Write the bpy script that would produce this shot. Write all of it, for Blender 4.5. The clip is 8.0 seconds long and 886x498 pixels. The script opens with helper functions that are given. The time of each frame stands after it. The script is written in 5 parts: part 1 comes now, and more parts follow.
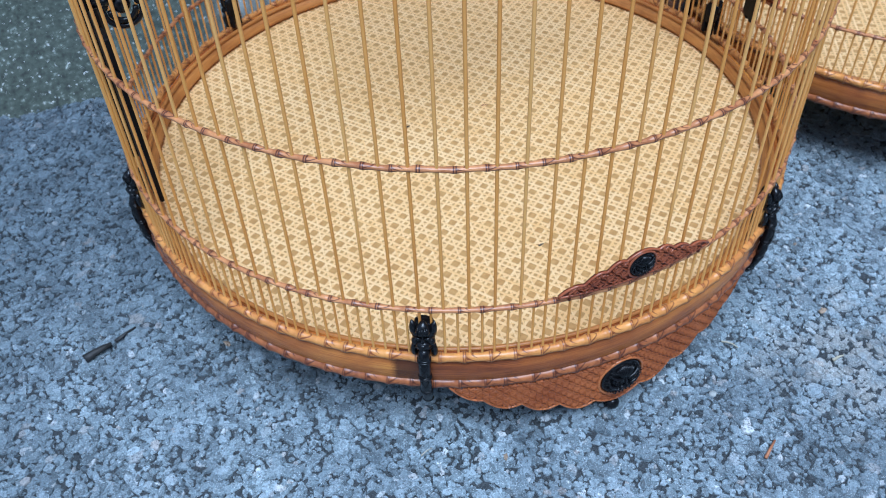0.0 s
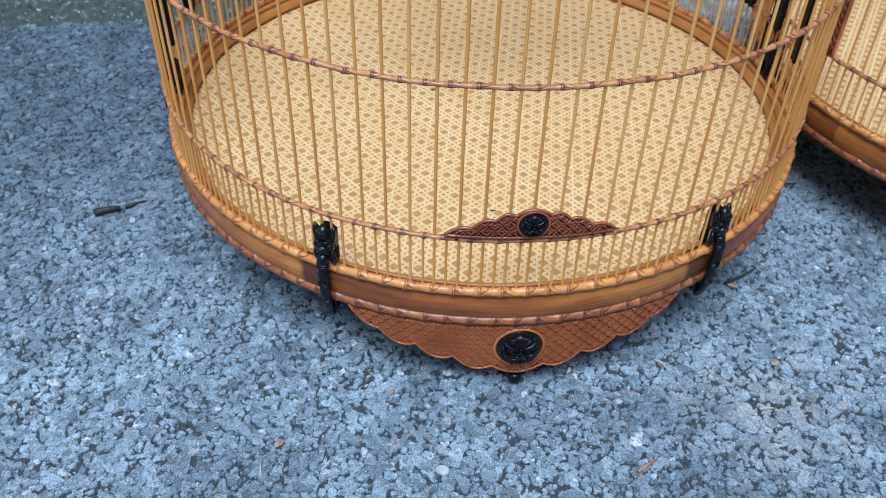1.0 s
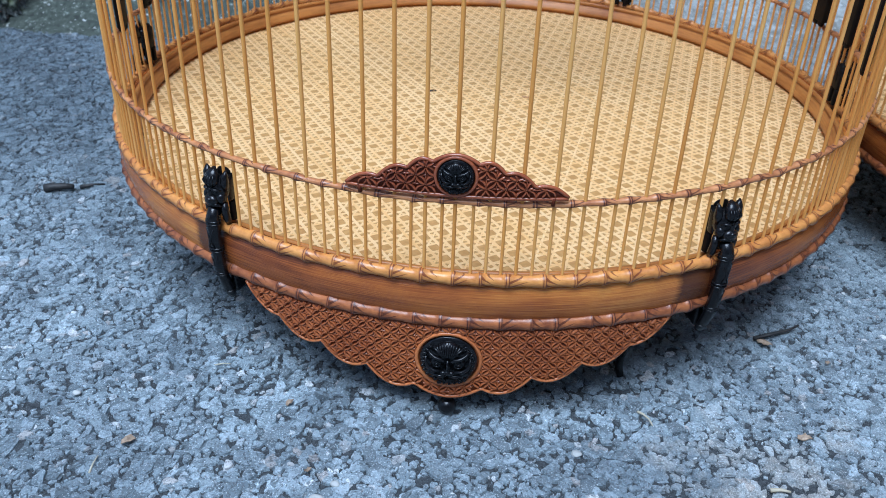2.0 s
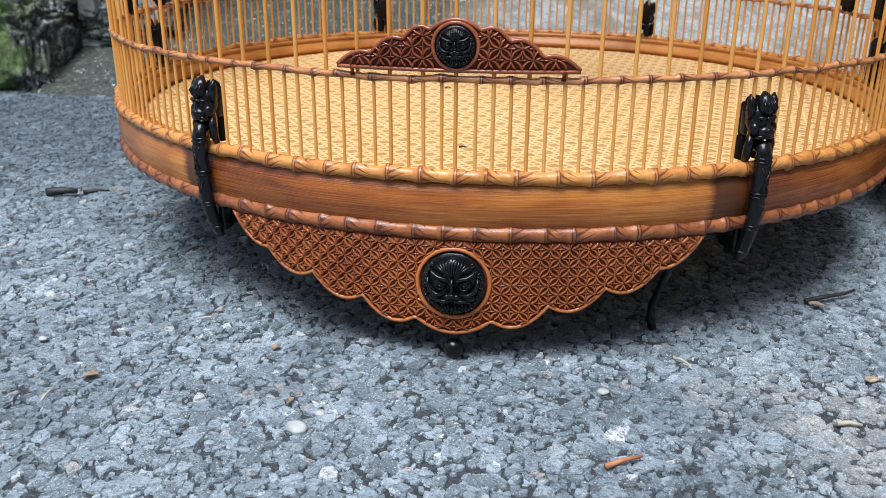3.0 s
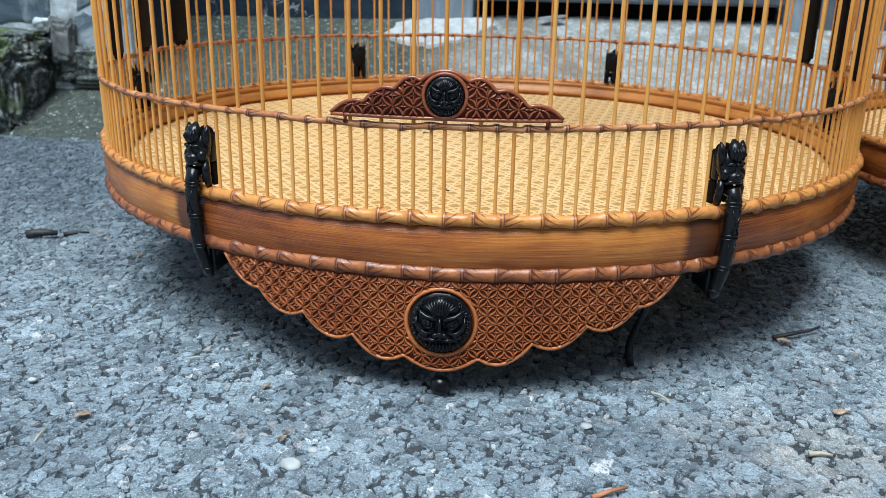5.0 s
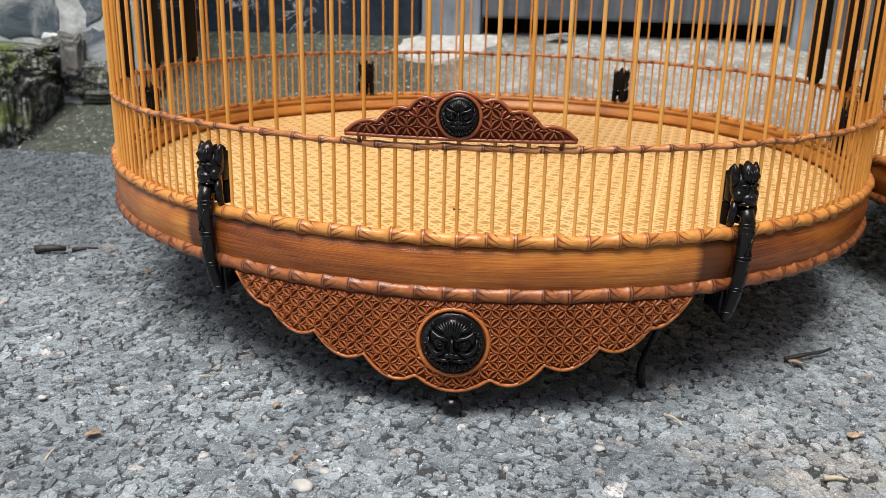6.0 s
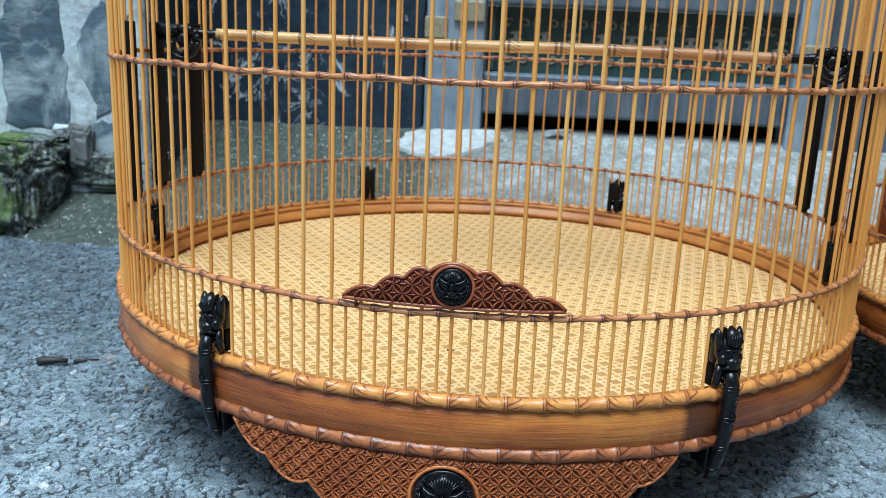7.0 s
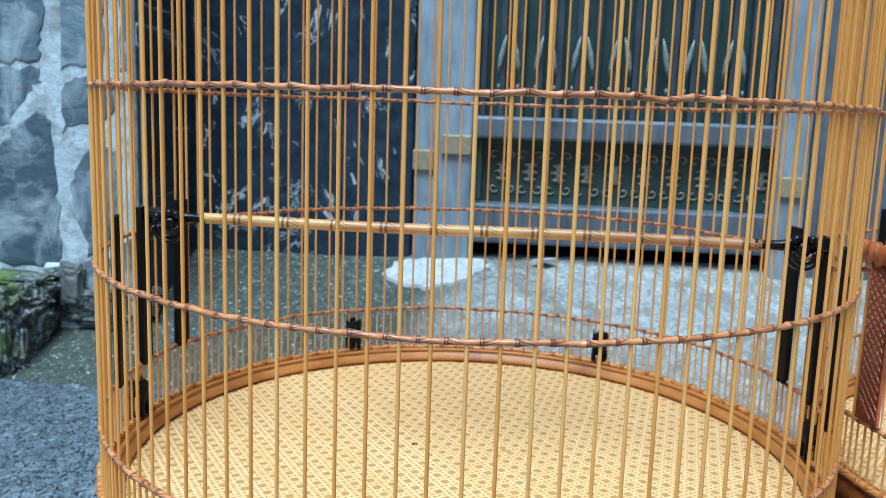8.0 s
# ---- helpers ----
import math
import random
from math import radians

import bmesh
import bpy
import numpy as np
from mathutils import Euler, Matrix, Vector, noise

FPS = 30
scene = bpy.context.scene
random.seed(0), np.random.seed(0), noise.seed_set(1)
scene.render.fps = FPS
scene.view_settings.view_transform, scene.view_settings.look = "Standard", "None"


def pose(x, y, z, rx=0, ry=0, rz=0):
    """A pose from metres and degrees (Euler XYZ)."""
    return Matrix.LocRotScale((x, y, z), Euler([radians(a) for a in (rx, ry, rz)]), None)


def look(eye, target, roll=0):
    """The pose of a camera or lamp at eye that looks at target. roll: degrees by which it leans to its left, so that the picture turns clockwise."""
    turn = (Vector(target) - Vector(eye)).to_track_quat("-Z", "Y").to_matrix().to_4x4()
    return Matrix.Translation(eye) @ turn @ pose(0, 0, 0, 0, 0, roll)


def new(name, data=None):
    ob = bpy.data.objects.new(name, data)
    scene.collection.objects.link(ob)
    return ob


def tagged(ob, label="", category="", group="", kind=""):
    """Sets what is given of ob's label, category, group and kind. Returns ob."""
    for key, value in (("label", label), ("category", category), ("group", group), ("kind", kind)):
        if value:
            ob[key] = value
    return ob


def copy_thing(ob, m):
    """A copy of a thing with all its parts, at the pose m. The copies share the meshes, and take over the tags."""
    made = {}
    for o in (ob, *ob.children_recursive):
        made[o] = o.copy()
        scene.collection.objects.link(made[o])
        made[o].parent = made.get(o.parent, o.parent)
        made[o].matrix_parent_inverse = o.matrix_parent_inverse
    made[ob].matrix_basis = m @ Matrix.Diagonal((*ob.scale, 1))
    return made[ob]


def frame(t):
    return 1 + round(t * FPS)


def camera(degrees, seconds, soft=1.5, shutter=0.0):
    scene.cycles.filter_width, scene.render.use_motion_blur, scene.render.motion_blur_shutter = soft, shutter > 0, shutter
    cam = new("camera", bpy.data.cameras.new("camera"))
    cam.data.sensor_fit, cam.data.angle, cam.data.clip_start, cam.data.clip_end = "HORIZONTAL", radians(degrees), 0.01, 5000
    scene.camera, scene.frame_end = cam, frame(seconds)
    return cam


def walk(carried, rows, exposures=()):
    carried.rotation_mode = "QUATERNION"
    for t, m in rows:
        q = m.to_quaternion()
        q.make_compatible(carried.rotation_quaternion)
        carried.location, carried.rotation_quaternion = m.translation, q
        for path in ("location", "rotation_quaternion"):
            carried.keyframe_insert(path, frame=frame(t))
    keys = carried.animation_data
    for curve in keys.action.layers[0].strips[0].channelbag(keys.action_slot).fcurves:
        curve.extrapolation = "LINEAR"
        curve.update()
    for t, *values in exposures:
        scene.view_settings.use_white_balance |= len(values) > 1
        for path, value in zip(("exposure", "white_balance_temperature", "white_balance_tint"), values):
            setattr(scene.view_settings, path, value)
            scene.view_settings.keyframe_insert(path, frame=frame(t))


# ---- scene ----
cam = camera(54.89, 8.0, soft=0.5)
cam.data.dof.use_dof = True
cam.data.dof.focus_distance = 0.25
cam.data.dof.aperture_fstop = 38.0
PATH = [
    (0, (-0.15281, -0.34141, 0.32404), (0.2571, 0.6470, -0.7272), -2.58),
    (0.5, (-0.11725, -0.40016, 0.30816), (0.1296, 0.6820, -0.7008), 0.15),
    (1, (-0.05813, -0.41176, 0.29939), (0.0511, 0.7140, -0.6858), 1.57),
    (1.5, (-0.01215, -0.41558, 0.29000), (-0.0541, 0.7741, -0.6226), 2.84),
    (2, (0.01512, -0.38626, 0.20875), (-0.0894, 0.8794, -0.5896), 2.01),
    (2.2, (0.03036, -0.36530, 0.18129), (-0.1614, 0.9020, -0.5979), -0.27),
    (3.3, (0.02521, -0.40100, 0.12314), (-0.1540, 1.0024, -0.3752), 0.32),
    (3.5, (0.02058, -0.39428, 0.13027), (-0.1257, 0.9941, -0.4184), 0.96),
    (4, (0.02431, -0.39728, 0.14176), (-0.1073, 1.0130, -0.3519), 1.22),
    (4.5, (0.02407, -0.40338, 0.13633), (-0.1054, 1.0128, -0.3407), 1.06),
    (5.8, (0.01853, -0.40435, 0.12581), (-0.1130, 1.0170, -0.3351), 1.27),
    (6, (0.01867, -0.40337, 0.13145), (-0.1154, 1.0205, -0.3210), 1.36),
    (6.5, (0.01974, -0.40372, 0.14633), (-0.1173, 1.0307, -0.2703), 1.84),
    (7, (0.01968, -0.40292, 0.16529), (-0.1208, 1.0458, -0.1971), 2.36),
    (7.5, (0.02285, -0.39563, 0.18922), (-0.1229, 1.0645, -0.1221), 2.30),
    (8, (0.02518, -0.39686, 0.21726), (-0.1179, 1.0769, -0.0229), 1.91),
]
# seconds, stops, kelvin, tint
EXPO = [(0.0, 0.42, 4700, 5), (0.5, 0.41, 4700, 6), (1.0, 0.40, 4850, 6), (2.2, 0.52, 4900, 6), (3.3, 0.78, 6000, 10), (3.5, 0.78, 6000, 10), (4.1, 0.72, 5450, 3), (4.7, 0.70, 5150, -1), (5.8, 0.68, 6900, 13), (6.2, 0.68, 6900, 13), (6.5, 0.66, 6300, 9), (7.0, 0.70, 5150, -3), (8.0, 0.78, 4800, -4)]
walk(cam, [(t, look(eye, target, roll)) for t, eye, target, roll in PATH],
     exposures=EXPO)

# ---- world and light: bright overcast daylight ----
world = bpy.data.worlds.new("sky")
scene.world = world
world.use_nodes = True
wn = world.node_tree
sky = wn.nodes.new("ShaderNodeTexSky")
sky.sky_type = "NISHITA"
sky.sun_disc = False
sky.sun_elevation = radians(63)
sky.sun_rotation = radians(200)
sky.dust_density = 2.5
sky.ozone_density = 0.5
wn.links.new(sky.outputs[0], wn.nodes["Background"].inputs[0])
wn.nodes["Background"].inputs[1].default_value = 0.085

sun = new("sun", bpy.data.lights.new("sun", "SUN"))
sun.data.energy = 2.85
sun.data.angle = radians(34)
sun.data.color = (1.0, 0.98, 0.95)
sun.matrix_world = look((-0.22, -0.75, 2.0), (0, 0, 0))


# ---- material helpers ----
class Nodes:
    """A small builder for node materials."""

    def __init__(self, name, rough=0.5, metal=0.0, spec=0.5):
        self.mat = bpy.data.materials.new(name)
        self.mat.use_nodes = True
        self.t = self.mat.node_tree
        self.b = self.t.nodes["Principled BSDF"]
        self.b.inputs["Roughness"].default_value = rough
        self.b.inputs["Metallic"].default_value = metal
        self.b.inputs["Specular IOR Level"].default_value = spec
        self.co = self.t.nodes.new("ShaderNodeTexCoord")

    def link(self, a, b):
        self.t.links.new(a, b)

    def put(self, socket, v):
        if isinstance(v, (int, float)):
            socket.default_value = v
        elif isinstance(v, tuple):
            socket.default_value = (*v, 1.0) if len(v) == 3 and len(socket.default_value) == 4 else v
        else:
            self.link(v, socket)

    def math(self, op, a, b=0.0, c=0.0):
        n = self.t.nodes.new("ShaderNodeMath")
        n.operation = op
        for k, v in enumerate((a, b, c)):
            self.put(n.inputs[k], v)
        return n.outputs[0]

    def xyz(self, v):
        n = self.t.nodes.new("ShaderNodeSeparateXYZ")
        self.link(v, n.inputs[0])
        return n.outputs

    def vec(self, x, y, z):
        n = self.t.nodes.new("ShaderNodeCombineXYZ")
        for k, v in enumerate((x, y, z)):
            self.put(n.inputs[k], v)
        return n.outputs[0]

    def scaled(self, v, s):
        n = self.t.nodes.new("ShaderNodeMapping")
        self.link(v, n.inputs[0])
        n.inputs["Scale"].default_value = s
        return n.outputs[0]

    def noise(self, v, scale, detail=4.0, rough=0.55, distort=0.0):
        n = self.t.nodes.new("ShaderNodeTexNoise")
        if v is not None:
            self.link(v, n.inputs["Vector"])
        n.inputs["Scale"].default_value = scale
        n.inputs["Detail"].default_value = detail
        n.inputs["Roughness"].default_value = rough
        n.inputs["Distortion"].default_value = distort
        return n.outputs[0]

    def voronoi(self, v, scale, feature="F1", out="Distance"):
        n = self.t.nodes.new("ShaderNodeTexVoronoi")
        n.feature = feature
        self.link(v, n.inputs["Vector"])
        n.inputs["Scale"].default_value = scale
        return n.outputs[out]

    def ramp(self, v, *stops):
        n = self.t.nodes.new("ShaderNodeValToRGB")
        self.link(v, n.inputs[0])
        e = n.color_ramp.elements
        while len(e) < len(stops):
            e.new(0.5)
        for k, (p, c) in enumerate(stops):
            e[k].position = p
            e[k].color = (*c, 1.0) if isinstance(c, tuple) else (c, c, c, 1.0)
        return n.outputs[0]

    def mix(self, f, a, b, mode="MIX"):
        n = self.t.nodes.new("ShaderNodeMix")
        n.data_type = "RGBA"
        n.blend_type = mode
        self.put(n.inputs[0], f)
        self.put(n.inputs[6], a)
        self.put(n.inputs[7], b)
        return n.outputs[2]

    def random(self):
        return self.t.nodes.new("ShaderNodeObjectInfo").outputs["Random"]

    def island(self):
        return self.t.nodes.new("ShaderNodeNewGeometry").outputs["Random Per Island"]

    def attr(self, name):
        n = self.t.nodes.new("ShaderNodeAttribute")
        n.attribute_name = name
        return n.outputs["Fac"]

    def angle(self):
        """Degrees round the cage's axis, 0 at the front, and the height."""
        x, y, z = self.xyz(self.co.outputs["Object"])
        a = self.math("ARCTAN2", x, self.math("MULTIPLY", y, -1.0))
        return self.math("MULTIPLY", a, 57.29578), z

    def done(self, colour=None, rough=None, bump=None, strength=0.3, distance=0.001):
        if colour is not None:
            self.put(self.b.inputs["Base Color"], colour)
        if rough is not None:
            self.put(self.b.inputs["Roughness"], rough)
        if bump is not None:
            n = self.t.nodes.new("ShaderNodeBump")
            n.inputs["Strength"].default_value = strength
            n.inputs["Distance"].default_value = distance
            self.link(bump, n.inputs["Height"])
            self.link(n.outputs[0], self.b.inputs["Normal"])
        return self.mat


def m_wire():
    n = Nodes("bamboo_wire", 0.42, 0.0, 0.22)
    ob = n.co.outputs["Object"]
    r = n.random()
    g = n.noise(n.scaled(ob, (900, 900, 25)), 1.0, 3)
    big = n.noise(n.scaled(ob, (20, 20, 14)), 1.0, 2)
    tone = n.math("ADD", 0.16, n.math("ADD", n.math("MULTIPLY", r, 0.26), n.math("MULTIPLY", big, 0.50)))
    c = n.ramp(tone, (0.15, (0.52, 0.190, 0.030)), (0.5, (0.77, 0.360, 0.076)), (0.85, (0.90, 0.54, 0.172)))
    c = n.mix(n.math("MULTIPLY", g, 0.25), c, (0.40, 0.1256, 0.02))
    return n.done(c, None, g, 0.15, 0.0003)


def m_bamboo_band():
    n = Nodes("bamboo_band", 0.24)
    a, z = n.angle()
    grain = n.noise(n.vec(n.math("MULTIPLY", a, 0.13), n.math("MULTIPLY", z, 3600.0), 0.0), 1.0, 5, 0.7)
    streak = n.noise(n.vec(n.math("MULTIPLY", a, 0.05), n.math("MULTIPLY", z, 420.0), 5.0), 1.0, 3, 0.55)
    blot = n.noise(n.vec(n.math("MULTIPLY", a, 0.075), n.math("MULTIPLY", z, 40.0), 3.0), 1.0, 3)
    f = n.math("ADD", n.math("MULTIPLY", grain, 0.72), n.math("ADD", n.math("MULTIPLY", streak, 0.20), n.math("MULTIPLY", blot, 0.50)))
    sector = n.math("FRACT", n.math("DIVIDE", n.math("ADD", a, 389.6), 60.0))
    f = n.math("ADD", f, n.math("MULTIPLY", n.math("SUBTRACT", sector, 0.55), 0.20))
    c = n.ramp(f, (0.50, (0.12, 0.032, 0.010)), (0.64, (0.31, 0.086, 0.018)), (0.78, (0.50, 0.170, 0.030)), (0.93, (0.70, 0.315, 0.058)))
    # scorched joints beside each clamp, every sixty degrees
    w = n.math("PINGPONG", n.math("ADD", a, 211.3), 30.0)
    w = n.math("ADD", w, n.math("MULTIPLY", grain, 1.6))
    burn = n.ramp(n.math("MULTIPLY", w, 0.2), (0.55, 1.0), (0.74, 0.0))
    c = n.mix(n.math("MULTIPLY", burn, 0.88), c, (0.050, 0.013, 0.006))
    return n.done(c, None, grain, 0.45, 0.0004)


def m_bamboo_inner():
    n = Nodes("bamboo_inner", 0.4)
    a, z = n.angle()
    grain = n.noise(n.vec(n.math("MULTIPLY", a, 0.2), n.math("MULTIPLY", z, 1200.0), 0.0), 1.0, 4, 0.6)
    blot = n.noise(n.vec(n.math("MULTIPLY", a, 0.08), 0.0, 7.0), 1.0, 3)
    f = n.math("ADD", n.math("MULTIPLY", grain, 0.4), n.math("MULTIPLY", blot, 0.7))
    return n.done(n.ramp(f, (0.38, (0.28, 0.092, 0.015)), (0.62, (0.54, 0.22, 0.043))), None, grain, 0.2, 0.0003)


def m_knotted(name, lo, hi, mark, k=0.85, lines=0.013):
    """Carved bamboo: double dark lines at each node, and leaf cuts beside it that slant up and down by turns."""
    n = Nodes(name, 0.36)
    a, z = n.angle()
    along, v = n.attr("along"), n.attr("across")
    u = n.math("FRACT", along)
    turn = n.math("SUBTRACT", n.math("MULTIPLY", n.math("MODULO", n.math("FLOOR", along), 2.0), 2.0), 1.0)
    l1 = n.math("LESS_THAN", n.math("ABSOLUTE", n.math("SUBTRACT", u, 0.05)), lines)
    l2 = n.math("LESS_THAN", n.math("ABSOLUTE", n.math("SUBTRACT", u, 0.13)), lines)
    q = n.math("MULTIPLY", n.math("SUBTRACT", u, 0.15), 2.1)
    slant = n.math("FRACT", n.math("MULTIPLY", n.math("SUBTRACT", n.math("MULTIPLY", v, turn), n.math("MULTIPLY", q, 1.3)), 1.15))
    cut = n.math("LESS_THAN", slant, n.math("MULTIPLY", n.math("SUBTRACT", 1.0, q), 0.46))
    cut = n.math("MULTIPLY", cut, n.math("MULTIPLY", n.math("GREATER_THAN", q, 0.0), n.math("LESS_THAN", q, 1.0)))
    near = n.ramp(n.math("ABSOLUTE", n.math("SUBTRACT", u, 0.10)), (0.06, 1.0), (0.20, 0.0))
    grain = n.noise(n.vec(n.math("MULTIPLY", a, 1.1), n.math("MULTIPLY", z, 900.0), 0.0), 1.0, 3, 0.6)
    blot = n.noise(n.vec(n.math("MULTIPLY", a, 0.35), n.math("MULTIPLY", z, 120.0), 2.0), 1.0, 4, 0.6)
    f = n.math("ADD", n.math("MULTIPLY", grain, 0.35), n.math("MULTIPLY", blot, 0.75))
    c = n.ramp(f, (0.36, lo), (0.66, hi))
    some = n.math("GREATER_THAN", n.noise(n.vec(n.math("MULTIPLY", n.math("FLOOR", along), 0.37), 5.0, 0.0), 1.0, 1), 0.40)
    c = n.mix(n.math("MULTIPLY", near, 0.45), c, n.mix(0.45, lo, mark))
    m = n.math("MAXIMUM", n.math("MAXIMUM", l1, l2), n.math("MULTIPLY", n.math("MULTIPLY", cut, some), k))
    c = n.mix(n.math("MULTIPLY", m, 0.9), c, mark)
    return n.done(c, None, n.math("SUBTRACT", n.math("MULTIPLY", grain, 0.4), m), 0.8, 0.0005)


def m_weave():
    n = Nodes("woven_cane", 0.45)
    r = n.island()
    ob = n.co.outputs["Object"]
    g = n.noise(n.scaled(ob, (300, 300, 300)), 1.0, 3)
    big = n.noise(ob, 18.0, 3)
    c = n.ramp(n.math("ADD", n.math("MULTIPLY", r, 0.5), n.math("MULTIPLY", g, 0.5)), (0.2, (0.84, 0.51, 0.185)), (0.8, (0.95, 0.68, 0.34)))
    c = n.mix(n.math("MULTIPLY", big, 0.20), c, (0.74, 0.41, 0.13))
    return n.done(c, None, g, 0.15, 0.0002)


def m_underlay():
    n = Nodes("mat_backing", 0.6)
    g = n.noise(n.co.outputs["Object"], 400.0, 3)
    return n.done(n.ramp(g, (0.35, (0.48, 0.252, 0.072)), (0.7, (0.61, 0.345, 0.108))))


def m_carved(name, lo, hi, rough=0.34, spec=0.4):
    n = Nodes(name, rough, 0.0, spec)
    ob = n.co.outputs["Object"]
    g = n.noise(ob, 900.0, 4, 0.6)
    big = n.noise(ob, 60.0, 3)
    f = n.math("ADD", n.math("MULTIPLY", g, 0.45), n.math("MULTIPLY", big, 0.6))
    return n.done(n.ramp(f, (0.36, lo), (0.7, hi)), None, g, 0.25, 0.0003)


def m_black(name, rough, c=(0.012, 0.012, 0.014), spec=0.35):
    n = Nodes(name, rough, 0.0, spec)
    g = n.noise(n.co.outputs["Object"], 700.0, 4, 0.6)
    big = n.noise(n.co.outputs["Object"], 90.0, 2)
    col = n.mix(n.math("MULTIPLY", big, 0.3), c, (0.014, 0.013, 0.013))
    return n.done(col, n.math("ADD", rough - 0.1, n.math("MULTIPLY", g, 0.25)), g, 0.2, 0.0004)


def m_perch():
    n = Nodes("perch_bamboo", 0.32)
    x, y, z = n.xyz(n.co.outputs["Object"])
    u = n.math("FRACT", n.math("MULTIPLY", n.math("ADD", x, 1.0), 42.0))
    l = n.math("MAXIMUM", n.math("LESS_THAN", n.math("ABSOLUTE", n.math("SUBTRACT", u, 0.2)), 0.03), n.math("LESS_THAN", n.math("ABSOLUTE", n.math("SUBTRACT", u, 0.3)), 0.03))
    sl = n.math("FRACT", n.math("MULTIPLY", n.math("ADD", u, n.math("MULTIPLY", z, 110.0)), 6.0))
    cut = n.math("MULTIPLY", n.math("LESS_THAN", sl, 0.3), n.math("MULTIPLY", n.math("GREATER_THAN", u, 0.34), n.math("LESS_THAN", u, 0.52)))
    g = n.noise(n.vec(n.math("MULTIPLY", x, 30.0), n.math("MULTIPLY", y, 900.0), n.math("MULTIPLY", z, 900.0)), 1.0, 3)
    big = n.noise(n.vec(n.math("MULTIPLY", x, 14.0), 0.0, 0.3), 1.0, 3)
    f = n.math("ADD", n.math("MULTIPLY", g, 0.25), n.math("MULTIPLY", big, 0.8))
    c = n.ramp(f, (0.38, (0.42, 0.17, 0.06)), (0.52, (0.66, 0.40, 0.14)), (0.75, (0.74, 0.52, 0.22)))
    m = n.math("MAXIMUM", l, n.math("MULTIPLY", cut, 0.8))
    red = n.ramp(n.math("ADD", n.math("MULTIPLY", x, 6.0), big), (0.62, 0.0), (0.95, 0.75))
    c = n.mix(red, c, (0.34, 0.12, 0.045))
    return n.done(n.mix(n.math("MULTIPLY", m, 0.8), c, (0.10, 0.035, 0.015)), None, m, 0.3, 0.0003)


def darkened(n, ob, colour, lo, hi):
    """Damp, dirty ground and the wall's shade, put into the colour: dark noise patches, more of them beside the ramp's
    foot and the rocks.
    """
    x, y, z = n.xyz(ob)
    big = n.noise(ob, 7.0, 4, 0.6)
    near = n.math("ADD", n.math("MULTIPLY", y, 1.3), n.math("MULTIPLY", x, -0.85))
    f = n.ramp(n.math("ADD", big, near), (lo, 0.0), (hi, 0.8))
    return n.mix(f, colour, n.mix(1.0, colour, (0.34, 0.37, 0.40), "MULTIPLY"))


def mottled(n, ob, colour):
    """Old patches in the asphalt, lighter and darker, a few centimetres wide."""
    a, b = n.noise(ob, 16.0, 4, 0.6, 0.6), n.noise(ob, 52.0, 3, 0.6)
    f = n.math("ADD", n.math("MULTIPLY", a, 0.65), n.math("MULTIPLY", b, 0.35))
    return n.mix(1.0, colour, n.ramp(f, (0.36, (0.58, 0.61, 0.64)), (0.50, (0.96, 0.98, 1.0)), (0.64, (1.20, 1.22, 1.23))), "MULTIPLY")


def m_bitumen():
    n = Nodes("bitumen", 0.7)
    ob = n.co.outputs["Object"]
    g = n.noise(ob, 900.0, 5, 0.7)
    fine = n.noise(ob, 2600.0, 3, 0.7)
    c = n.ramp(g, (0.36, (0.018, 0.021, 0.024)), (0.62, (0.085, 0.096, 0.104)))
    c = n.mix(n.math("MULTIPLY", n.math("GREATER_THAN", fine, 0.62), 0.6), c, (0.34, 0.37, 0.38))
    return n.done(darkened(n, ob, c, 0.5, 0.75), None, n.math("ADD", g, fine), 0.9, 0.001)


def m_stones():
    n = Nodes("crushed_stone", 0.5, 0.0, 0.85)
    ob = n.co.outputs["Object"]
    r = n.island()
    g = n.noise(ob, 650.0, 6, 0.75)
    fine = n.noise(ob, 1700.0, 4, 0.75)
    pit = n.noise(ob, 1100.0, 3, 0.7)
    c = n.ramp(r, (0.0, (0.120, 0.150, 0.166)), (0.25, (0.225, 0.276, 0.304)), (0.7, (0.335, 0.402, 0.44)), (0.95, (0.45, 0.525, 0.57)), (0.978, (0.45, 0.40, 0.36)), (0.988, (0.78, 0.79, 0.78)))
    # shadow of gaps and pits between chips, mixed into the colour
    c = n.mix(n.ramp(g, (0.47, 0.0), (0.63, 0.72)), c, (0.11, 0.126, 0.136))
    c = n.mix(n.ramp(pit, (0.55, 0.0), (0.62, 0.75)), c, (0.035, 0.04, 0.044))
    c = n.mix(n.ramp(fine, (0.575, 0.0), (0.635, 0.88)), c, (0.84, 0.90, 0.92))
    c = mottled(n, ob, darkened(n, ob, c, 0.46, 0.80))
    x, y, z = n.xyz(ob)
    dist = n.math("POWER", n.math("ADD", n.math("POWER", n.math("SUBTRACT", x, 0.112), 2.0), n.math("POWER", n.math("ADD", y, 0.183), 2.0)), 0.5)
    sand = n.math("SUBTRACT", n.noise(ob, 60.0, 5, 0.7), n.math("MULTIPLY", dist, 5.0))
    c = n.mix(n.ramp(sand, (0.30, 0.0), (0.50, 0.4)), c, n.mix(n.ramp(fine, (0.45, 0.0), (0.55, 1.0)), (0.36, 0.32, 0.26), (0.80, 0.76, 0.68)))
    return n.done(c, n.math("ADD", 0.20, n.math("MULTIPLY", g, 0.3)), n.math("SUBTRACT", n.math("ADD", g, fine), pit), 0.7, 0.0011)


